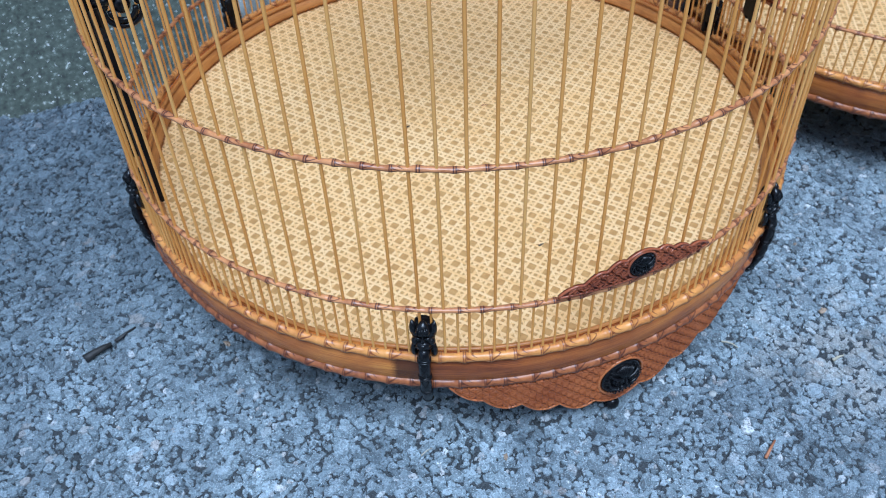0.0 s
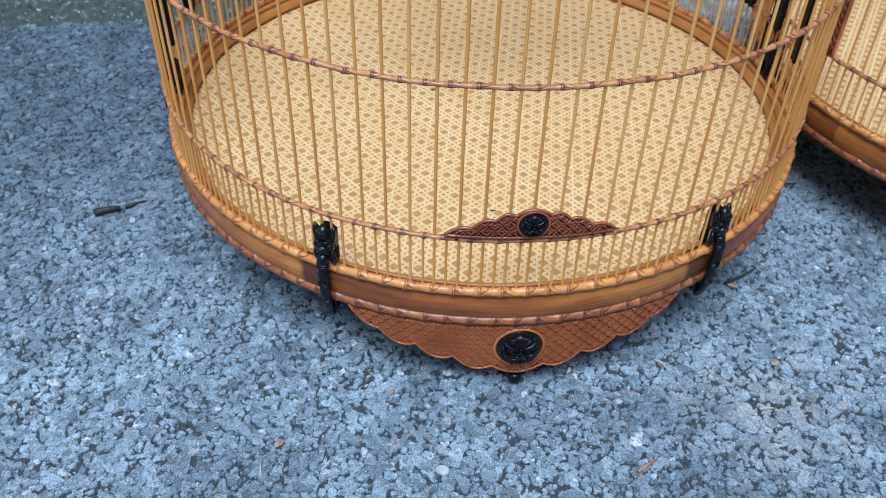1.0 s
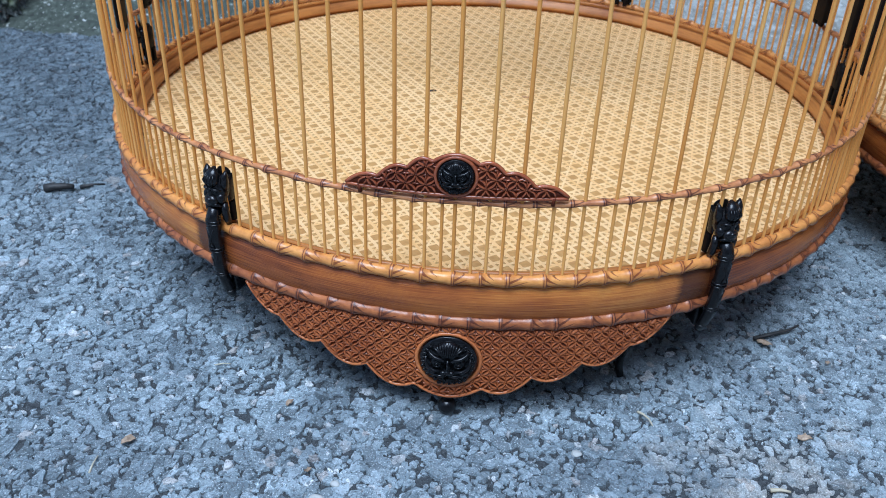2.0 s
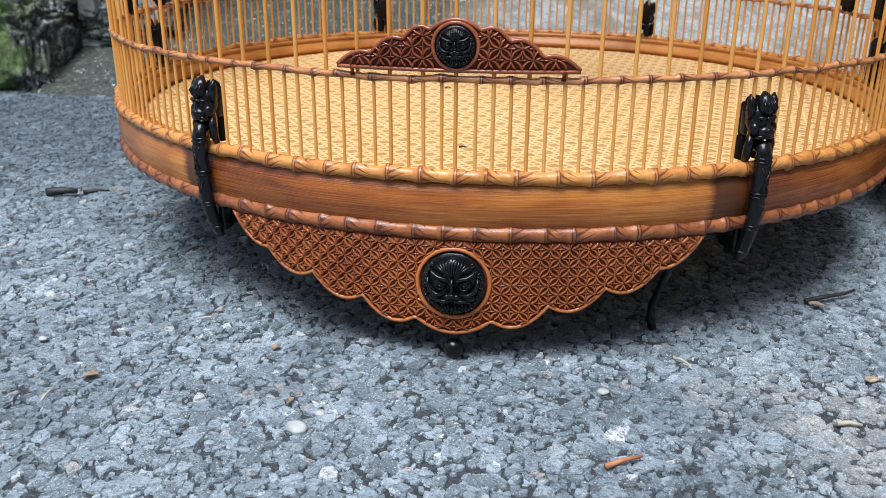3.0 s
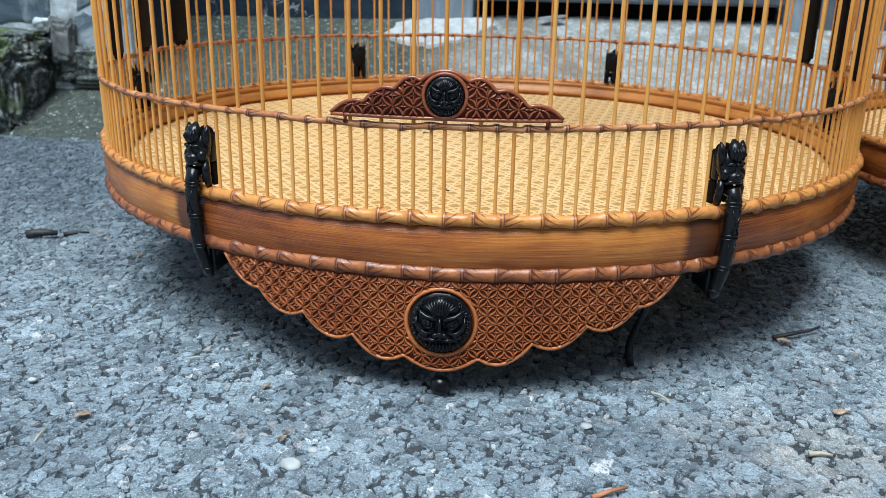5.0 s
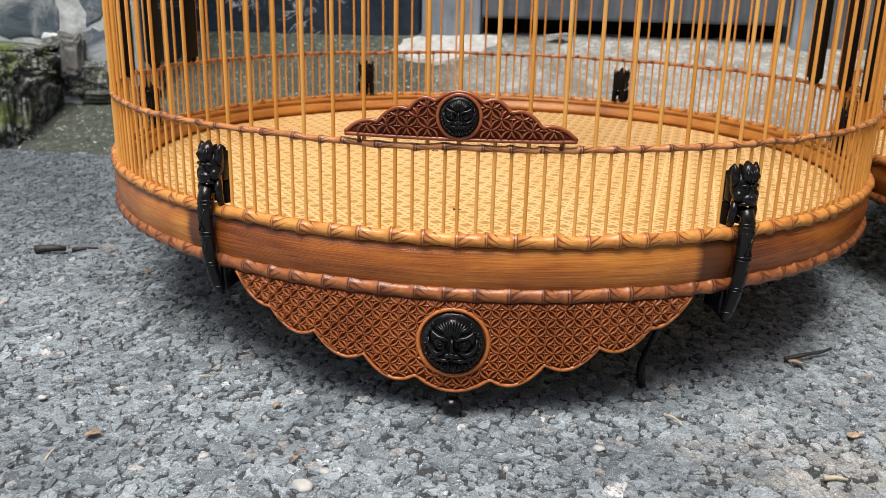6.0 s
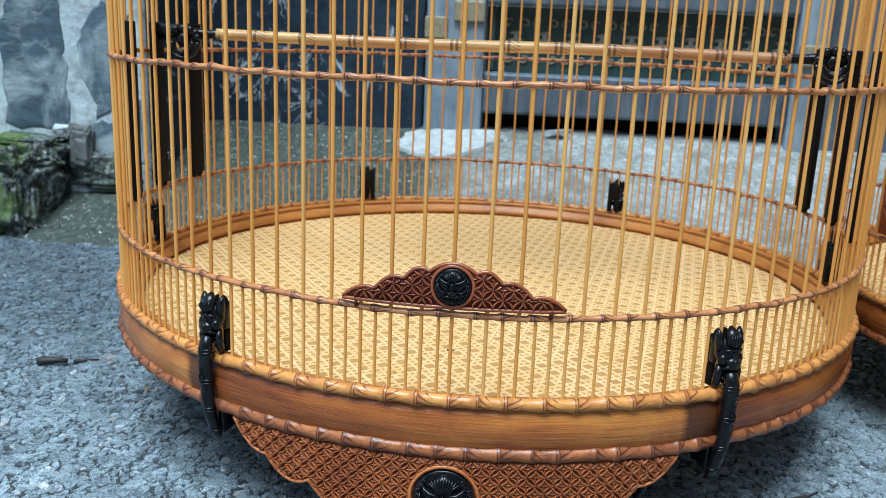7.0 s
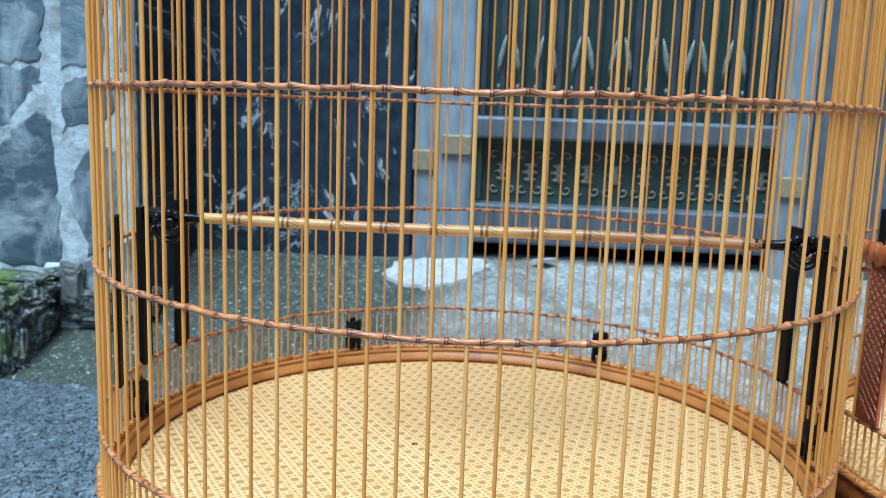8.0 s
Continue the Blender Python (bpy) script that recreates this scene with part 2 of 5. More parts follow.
def m_far_ground():
    n = Nodes("asphalt_far", 0.7)
    ob = n.co.outputs["Object"]
    v = n.voronoi(ob, 160.0)
    g = n.noise(ob, 300.0, 5, 0.7)
    c = n.ramp(n.math("ADD", n.math("MULTIPLY", v, 0.5), n.math("MULTIPLY", g, 0.5)), (0.25, (0.13, 0.147, 0.157)), (0.75, (0.28, 0.313, 0.333)))
    return n.done(c, None, g, 0.6, 0.001)


def m_ramp():
    n = Nodes("concrete_ramp", 0.75)
    ob = n.co.outputs["Object"]
    x, y, z = n.xyz(ob)
    g = n.noise(ob, 220.0, 5, 0.7)
    peb = n.noise(ob, 480.0, 3, 0.7)
    big = n.noise(ob, 9.0, 4)
    f = n.math("ADD", n.math("MULTIPLY", g, 0.6), n.math("MULTIPLY", peb, 0.45))
    c = n.ramp(f, (0.36, (0.12, 0.124, 0.112)), (0.55, (0.28, 0.293, 0.276)), (0.72, (0.47, 0.493, 0.48)))
    c = n.mix(n.ramp(n.noise(ob, 26.0, 5, 0.65), (0.47, 0.0), (0.60, 0.75)), c, (0.15, 0.14, 0.115))
    c = n.mix(n.ramp(n.noise(ob, 75.0, 4, 0.6, 0.5), (0.52, 0.0), (0.66, 0.5)), c, (0.44, 0.47, 0.47))
    moss = n.math("ADD", n.math("MULTIPLY", x, -3.0), n.math("MULTIPLY", big, 1.4))
    moss = n.ramp(moss, (0.50, 0.0), (1.0, 1.0))
    mc = n.ramp(g, (0.34, (0.012, 0.017, 0.012)), (0.60, (0.058, 0.072, 0.055)), (0.72, (0.33, 0.37, 0.34)))
    c = n.mix(moss, c, mc)
    c = n.mix(n.math("MULTIPLY", n.math("GREATER_THAN", n.noise(ob, 360.0, 3, 0.6), 0.66), 0.7), c, (0.60, 0.62, 0.60))
    return n.done(c, None, f, 0.7, 0.002)


def m_moss_rock():
    n = Nodes("mossy_rock", 0.85)
    ob = n.co.outputs["Object"]
    x, y, z = n.xyz(ob)
    g = n.noise(ob, 170.0, 6, 0.72)
    big = n.noise(ob, 45.0, 5, 0.65)
    c = n.ramp(g, (0.38, (0.032, 0.036, 0.032)), (0.52, (0.130, 0.145, 0.135)), (0.68, (0.46, 0.50, 0.48)))
    streak = n.noise(n.scaled(ob, (120, 120, 70)), 1.0, 5, 0.7)
    c = n.mix(n.ramp(streak, (0.59, 0.0), (0.63, 0.9)), c, (0.52, 0.55, 0.54))
    mo = n.ramp(g, (0.3, (0.03, 0.05, 0.012)), (0.5, (0.10, 0.165, 0.025)), (0.7, (0.22, 0.31, 0.07)))
    f = n.math("ADD", big, n.math("MULTIPLY", n.math("ADD", x, 0.362), -11.0))
    c = n.mix(n.ramp(f, (0.54, 0.0), (0.66, 0.85)), c, mo)
    olive = n.ramp(n.noise(ob, 60.0, 4, 0.6), (0.5, 0.0), (0.65, 0.6))
    c = n.mix(olive, c, (0.12, 0.145, 0.055))
    return n.done(c, None, g, 0.9, 0.004)


def m_slate():
    n = Nodes("slate", 0.5)
    ob = n.co.outputs["Object"]
    r = n.random()
    g = n.noise(n.scaled(ob, (60, 60, 130)), 1.0, 6, 0.68)
    c = n.ramp(n.math("ADD", n.math("MULTIPLY", g, 0.7), n.math("MULTIPLY", r, 0.3)), (0.3, (0.060, 0.086, 0.110)), (0.6, (0.135, 0.180, 0.213)), (0.8, (0.25, 0.305, 0.335)))
    smear = n.ramp(n.noise(n.scaled(ob, (17, 17, 15)), 1.0, 6, 0.6, 0.8), (0.50, 0.0), (0.60, 0.36), (0.74, 0.85))
    c = n.mix(smear, c, (0.62, 0.68, 0.68))
    vein = n.math("ABSOLUTE", n.math("SUBTRACT", n.noise(n.scaled(ob, (14, 14, 9)), 1.0, 5, 0.6, 0.9), 0.5))
    c = n.mix(n.ramp(vein, (0.0, 0.25), (0.012, 0.0)), c, (0.44, 0.47, 0.45))
    c = n.mix(n.ramp(n.noise(n.scaled(ob, (20, 20, 28)), 1.0, 4, 0.6), (0.60, 0.0), (0.72, 0.5)), c, (0.17, 0.13, 0.075))
    return n.done(c, None, n.math("ADD", g, smear), 0.6, 0.002)


def m_mortar():
    n = Nodes("mortar", 0.85)
    ob = n.co.outputs["Object"]
    g = n.noise(ob, 110.0, 6, 0.7)
    big = n.noise(ob, 30.0, 5, 0.6)
    c = n.ramp(g, (0.3, (0.34, 0.385, 0.395)), (0.65, (0.63, 0.69, 0.70)))
    c = n.mix(n.ramp(big, (0.50, 0.0), (0.66, 0.75)), c, (0.18, 0.175, 0.14))
    c = n.mix(n.ramp(n.noise(ob, 55.0, 5, 0.7), (0.56, 0.0), (0.66, 0.6)), c, (0.16, 0.19, 0.20))
    return n.done(c, None, n.math("ADD", n.math("MULTIPLY", g, 0.5), big), 0.7, 0.004)


def m_door():
    n = Nodes("dark_slab", 0.4, 0.0, 0.35)
    ob = n.co.outputs["Object"]
    g = n.noise(ob, 90.0, 5, 0.65)
    v = n.noise(n.scaled(ob, (26, 1, 15)), 1.0, 6, 0.62, 1.2)
    ridge = n.math("ABSOLUTE", n.math("SUBTRACT", v, 0.5))
    patch = n.noise(n.scaled(ob, (30, 1, 22)), 1.0, 3)
    line = n.math("MULTIPLY", n.ramp(ridge, (0.0, 0.8), (0.012, 0.0)), n.ramp(patch, (0.53, 0.0), (0.6, 1.0)))
    c = n.ramp(g, (0.3, (0.009, 0.016, 0.027)), (0.75, (0.034, 0.055, 0.080)))
    w = n.noise(n.scaled(ob, (10, 1, 6)), 1.0, 4, 0.6, 1.4)
    gash = n.ramp(n.math("ABSOLUTE", n.math("SUBTRACT", w, 0.5)), (0.0, 1.0), (0.026, 0.0))
    gash = n.math("MULTIPLY", gash, n.ramp(n.noise(n.scaled(ob, (24, 1, 24)), 1.0, 4, 0.7), (0.54, 0.0), (0.58, 1.0)))
    line = n.math("MAXIMUM", line, gash)
    c = n.mix(line, c, (0.58, 0.62, 0.64))
    return n.done(c, n.math("ADD", 0.3, n.math("MULTIPLY", g, 0.2)), g, 0.2, 0.001)


def m_metal(name, lo, hi, rough=0.45, metal=0.3):
    n = Nodes(name, rough, metal)
    ob = n.co.outputs["Object"]
    g = n.noise(n.scaled(ob, (180, 180, 25)), 1.0, 5, 0.6)
    big = n.noise(ob, 35.0, 4)
    f = n.math("ADD", n.math("MULTIPLY", g, 0.5), n.math("MULTIPLY", big, 0.5))
    return n.done(n.ramp(f, (0.3, lo), (0.7, hi)), None, g, 0.2, 0.0006)


def m_plain(name, lo, hi, rough=0.6, scale=250.0):
    n = Nodes(name, rough)
    g = n.noise(n.co.outputs["Object"], scale, 5, 0.65)
    return n.done(n.ramp(g, (0.3, lo), (0.7, hi)), None, g, 0.4, 0.0008)


WIRE, BAND, INNER = m_wire(), m_bamboo_band(), m_bamboo_inner()
RIM = m_knotted("carved_rim", (0.40, 0.135, 0.028), (0.68, 0.31, 0.075), (0.15, 0.034, 0.012), 0.9)
RING = m_knotted("carved_ring", (0.27, 0.085, 0.030), (0.60, 0.27, 0.100), (0.070, 0.017, 0.010), 0.85, 0.02)
WEAVE, UNDER = m_weave(), m_underlay()
# groove shade is put into the colour: recessed boards darker than their ribs
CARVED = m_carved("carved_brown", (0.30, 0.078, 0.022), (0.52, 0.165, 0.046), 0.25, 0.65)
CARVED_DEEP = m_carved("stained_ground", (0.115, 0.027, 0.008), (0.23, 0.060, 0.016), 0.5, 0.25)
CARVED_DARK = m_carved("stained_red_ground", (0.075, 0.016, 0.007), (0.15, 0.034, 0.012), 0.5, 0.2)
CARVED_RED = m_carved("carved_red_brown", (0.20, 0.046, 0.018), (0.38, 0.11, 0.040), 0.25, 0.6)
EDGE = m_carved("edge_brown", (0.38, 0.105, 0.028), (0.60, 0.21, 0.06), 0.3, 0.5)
BLACK, SLAT = m_black("black_horn", 0.21, (0.004, 0.004, 0.005)), m_black("black_lacquer", 0.55, (0.006, 0.005, 0.005), 0.12)
PERCH = m_perch()
BITUMEN, STONES, FAR, RAMP = m_bitumen(), m_stones(), m_far_ground(), m_ramp()
ROCK, SLATE, MORTAR, DOOR = m_moss_rock(), m_slate(), m_mortar(), m_door()
STEEL = m_metal("blue_grey_steel", (0.17, 0.215, 0.26), (0.42, 0.50, 0.57))
RAIL = m_metal("grey_rail", (0.055, 0.070, 0.090), (0.20, 0.235, 0.275))
DARK_BAR = m_metal("dark_bar_paint", (0.020, 0.028, 0.036), (0.075, 0.095, 0.115), 0.4, 0.1)
GREEN = m_metal("dark_green_paint", (0.018, 0.040, 0.038), (0.050, 0.095, 0.088), 0.4, 0.0)
GOLD = m_plain("aged_gilt", (0.15, 0.14, 0.10), (0.30, 0.275, 0.20), 0.5)
PALE = m_plain("pale_leaf_paint", (0.11, 0.135, 0.13), (0.30, 0.34, 0.31), 0.8)
TAN = m_plain("tan_block", (0.20, 0.17, 0.10), (0.36, 0.31, 0.20), 0.6)
CEMENT = m_plain("white_cement", (0.25, 0.265, 0.26), (0.46, 0.48, 0.47), 0.8, 150.0)
WHITE_STONE = m_plain("whitish_stone", (0.27, 0.28, 0.265), (0.52, 0.53, 0.51), 0.8, 150.0)
DARK_STONE = m_plain("dark_stone", (0.055, 0.058, 0.055), (0.17, 0.176, 0.165), 0.7, 70.0)
RUST = m_plain("rusty_stick", (0.30, 0.11, 0.045), (0.50, 0.22, 0.10))
STRAW = m_plain("straw_chip", (0.42, 0.37, 0.26), (0.60, 0.55, 0.42))
DRY, TWIG = m_plain("dry_leaf", (0.20, 0.14, 0.09), (0.48, 0.37, 0.26), 0.7, 600.0), m_plain("dark_twig", (0.012, 0.012, 0.013), (0.035, 0.033, 0.03))


# ---- mesh helpers ----
GATEWAY = (-0.0068, 0.031, 0.0003)   # where the gateway and the side wall stand
SIDE = (-0.0065, 0.028, -0.0005)


def moved(ob, by):
    ob.location = by
    return ob


def mesh_object(name, bm, material, parent=None, smooth=True):
    me = bpy.data.meshes.new(name)
    bm.to_mesh(me)
    bm.free()
    me.materials.append(material)
    if smooth:
        me.polygons.foreach_set("use_smooth", [True] * len(me.polygons))
    ob = new(name, me)
    ob.parent = parent
    return ob


def part(name, bm, material, parent, label="", smooth=True):
    return tagged(mesh_object(name, bm, material, parent, smooth), label)


def share(name, me, parent, m):
    ob = new(name, me)
    ob.parent = parent
    ob.matrix_basis = m
    return ob


def box(bm, x0, x1, y0, y1, z0, z1, bevel=0.0):
    r = bmesh.ops.create_cube(bm, size=1.0, matrix=Matrix.LocRotScale(((x0 + x1) / 2, (y0 + y1) / 2, (z0 + z1) / 2), None, (x1 - x0, y1 - y0, z1 - z0)))
    if bevel:
        es = list({e for v in r["verts"] for e in v.link_edges})
        bmesh.ops.bevel(bm, geom=es, offset=bevel, segments=2, affect="EDGES", profile=0.5)
    return r["verts"]


def blob(bm, x, y, z, rx, ry, rz, m=None, u=12, v=8):
    mm = Matrix.LocRotScale((x, y, z), m, (rx, ry, rz))
    bmesh.ops.create_uvsphere(bm, u_segments=u, v_segments=v, radius=1.0, matrix=mm)


def lathe(bm, profile, n=216):
    """A closed profile of (radius, height) turned round the axis."""
    rings = []
    for k in range(n):
        a = 2 * math.pi * k / n
        rings.append([bm.verts.new((r * math.sin(a), -r * math.cos(a), z)) for r, z in profile])
    for k in range(n):
        p, q = rings[k], rings[(k + 1) % n]
        for i in range(len(profile)):
            j = (i + 1) % len(profile)
            bm.faces.new((p[i], q[i], q[j], p[j]))


def tube(bm, pts, radii, n=8, flat=1.0, closed=False, caps=True):
    """A tube through points. radii: one, or one for each point; flat: how far it is squeezed sideways."""
    pts = [Vector(p) for p in pts]
    if isinstance(radii, (int, float)):
        radii = [radii] * len(pts)
    rings, m = [], len(pts)
    side = None
    for i, p in enumerate(pts):
        d = pts[(i + 1) % m] - pts[i - 1] if closed or 0 < i < m - 1 else (pts[1] - pts[0] if i == 0 else pts[-1] - pts[-2])
        d.normalize()
        if side is None:
            side = d.cross(Vector((0, 0, 1)))
            if side.length < 0.1:
                side = d.cross(Vector((0, 1, 0)))
        side = (side - d * side.dot(d)).normalized()
        up = side.cross(d)
        rings.append([bm.verts.new(p + radii[i] * (math.cos(2 * math.pi * k / n) * side * flat + math.sin(2 * math.pi * k / n) * up)) for k in range(n)])
    for i in range(m if closed else m - 1):
        p, q = rings[i], rings[(i + 1) % m]
        for k in range(n):
            bm.faces.new((p[k], p[(k + 1) % n], q[(k + 1) % n], q[k]))
    if caps and not closed:
        bm.faces.new(rings[0][::-1])
        bm.faces.new(rings[-1])


def on_wall(s, z, r):
    """A place on a cylinder of radius r: s metres round from the front."""
    a = s / 0.168
    return Vector((r * math.sin(a), -r * math.cos(a), z))


# ---- the bird cage ----
RW = 0.1645              # radius of the circle of wires
COUNT = 108              # tall wires; as many short ones stand between them
RINGS = (0.0860, 0.1533, 0.2226, 0.2920)


def knotted_ring(bm, r, z, tr, tz, swell, seed=1, n=12, kink=0.0002, phase=0.0):
    """A carved bamboo hoop: a node at each tall wire, swollen there and slightly crooked between."""
    rnd = random.Random(seed)
    along, across = bm.verts.layers.float.new("along"), bm.verts.layers.float.new("across")
    place = [k + 0.5 + phase + rnd.uniform(-0.16, 0.16) for k in range(COUNT)]
    place.append(place[0] + COUNT)
    size = [rnd.uniform(0.6, 1.25) for _ in range(COUNT)] * 2
    lift = [rnd.uniform(-1, 1) for _ in range(COUNT)] * 2
    lean = [rnd.uniform(-1, 1) for _ in range(COUNT)]
    rings = []
    for k in range(COUNT):
        for u in (0.0, 0.05, 0.09, 0.13, 0.18, 0.26, 0.36, 0.48, 0.60, 0.72, 0.84, 0.94):
            bump = math.exp(-((u - 0.09) / 0.15) ** 2) * size[k] + math.exp(-((u - 1.09) / 0.15) ** 2) * size[k + 1]
            waist = math.sin(math.pi * min(1.0, max(0.0, (u - 0.15) / 0.85)))
            f = 1 + swell * (bump - 0.25 - 0.30 * waist)
            off = kink * (lift[k] * (1 - u) + lift[k + 1] * u + lean[k] * (u - 0.5) * 1.6)
            a = 2 * math.pi * (place[k] + (place[k + 1] - place[k]) * u) / COUNT + math.pi
            ring = []
            for i in range(n):
                b = 2 * math.pi * i / n
                rr = r + off * 0.6 + tr * f * math.cos(b)
                vert = bm.verts.new((rr * math.sin(a), -rr * math.cos(a), z + off + tz * f * math.sin(b)))
                vert[along], vert[across] = k + u, math.sin(b)
                ring.append(vert)
            rings.append(ring)
    m = len(rings)
    for k in range(m):
        p, q = rings[k], rings[(k + 1) % m]
        for i in range(n):
            bm.faces.new((p[i], q[i], q[(i + 1) % n], p[(i + 1) % n]))


def lobes(cusps, bulge, s):
    """Height of a scalloped outline at s: cusps of (place, height), each lobe bulging out by its own amount."""
    s = abs(s)
    for (a, za), (b, zb), h in zip(cusps, cusps[1:], bulge):
        if s <= b + 1e-9:
            u = (s - a) / (b - a)
            return za + (zb - za) * u + h * 4 * u * (1 - u)
    return cusps[-1][1]


D = 0.168 * math.pi / 180   # metres round the wall for one degree
LOW_CUSPS = [(-4.0 * D, 0.0145), (4.0 * D, 0.0145), (9.8 * D, 0.0198), (15.6 * D, 0.0250), (21.3 * D, 0.0302), (26.2 * D, 0.0400)]
LOW_BULGE = [-0.0045, -0.0042, -0.0042, -0.0040, -0.0030]
HIGH_CUSPS = [(-2.4 * D, 0.0990), (2.4 * D, 0.0990), (5.0 * D, 0.0963), (8.1 * D, 0.0923), (11.65 * D, 0.0886)]
HIGH_BULGE = [0.0028, 0.0020, 0.0020, 0.0018]


def low_edge(s):
    return lobes(LOW_CUSPS, LOW_BULGE, s)


def high_edge(s):
    return lobes(HIGH_CUSPS, HIGH_BULGE, s)


def shell(bm, half, lower, upper, r0, r1, n=160):
    """A curved board on the wall between two outlines."""
    cols = []
    for k in range(n + 1):
        s = -half + 2 * half * k / n
        lo, hi = lower(s), upper(s)
        if hi - lo < 0.0002:
            lo, hi = min(lo, hi), min(lo, hi) + 0.0002
        cols.append([bm.verts.new(on_wall(s, z, r)) for r, z in ((r1, lo), (r1, hi), (r0, hi), (r0, lo))])
    for p, q in zip(cols, cols[1:]):
        for i in range(4):
            bm.faces.new((p[i], q[i], q[(i + 1) % 4], p[(i + 1) % 4]))
    bm.faces.new(cols[0][::-1])
    bm.faces.new(cols[-1])


def rib(bm, pts, w, h, r):
    """A raised rib with a ridged section along points (s, z) of the wall."""
    rows = []
    m = len(pts)
    for i, (s, z) in enumerate(pts):
        a, b = pts[max(0, i - 1)], pts[min(m - 1, i + 1)]
        d = Vector((b[0] - a[0], b[1] - a[1]))
        d.normalize()
        nx, nz = -d.y * w, d.x * w
        t = 1.0 if 0 < i < m - 1 else 0.45
        rows.append([bm.verts.new(on_wall(s + nx * t, z + nz * t, r)), bm.verts.new(on_wall(s, z, r + h)), bm.verts.new(on_wall(s - nx * t, z - nz * t, r))])
    for p, q in zip(rows, rows[1:]):
        bm.faces.new((p[0], q[0], q[1], p[1]))
        bm.faces.new((p[1], q[1], q[2], p[2]))


def flower_lattice(bm, cell, half, lower, upper, r, clear, z0):
    """Interlaced petals on a diagonal grid with a boss at each crossing and fine crosses between."""
    def inside(s, z):
        if abs(s) > half - 0.0008:
            return False
        if (s - clear[0]) ** 2 + (z - clear[1]) ** 2 < clear[2] ** 2:
            return False
        return lower(s) + 0.0006 < z < upper(s) - 0.0002

    nx, nz = int(half / cell) + 2, 10
    for i in range(-2 * nx, 2 * nx + 1):
        for j in range(-2 * nz, 2 * nz + 1):
            if (i + j) % 2:
                continue
            s, z = i * cell / 2, z0 + j * cell / 2
            if not inside(s, z):
                continue
            top = bm.verts.new(on_wall(s, z, r + 0.00085))
            fan = [bm.verts.new(on_wall(s + 0.00055 * math.cos(k * math.pi / 3), z + 0.00055 * math.sin(k * math.pi / 3), r)) for k in range(6)]
            for k in range(6):
                bm.faces.new((fan[k], fan[(k + 1) % 6], top))
            for dx, dz in ((1, 1), (1, -1), (-1, 1), (-1, -1)):
                if dx < 0 and inside(s + dx * cell / 2, z + dz * cell / 2):
                    continue
                ex, ez = dx * cell / 2, dz * cell / 2
                l = math.hypot(ex, ez)
                for sg in (1, -1):
                    pts = []
                    for k in range(6):
                        u = 0.08 + 0.84 * k / 5
                        off = sg * 0.2 * l * 4 * u * (1 - u)
                        q = (s + ex * u - ez / l * off, z + ez * u + ex / l * off)
                        if inside(*q):
                            pts.append(q)
                    if len(pts) > 2:
                        rib(bm, pts, 0.00036, 0.0009, r)
            for dx, dz in ((1, 0), (0, 1), (-1, 0), (0, -1)):
                pts = [(s + dx * cell * u, z + dz * cell * u) for u in (0.27, 0.38, 0.5)]
                if all(inside(*q) for q in pts):
                    rib(bm, pts, 0.00028, 0.0006, r)


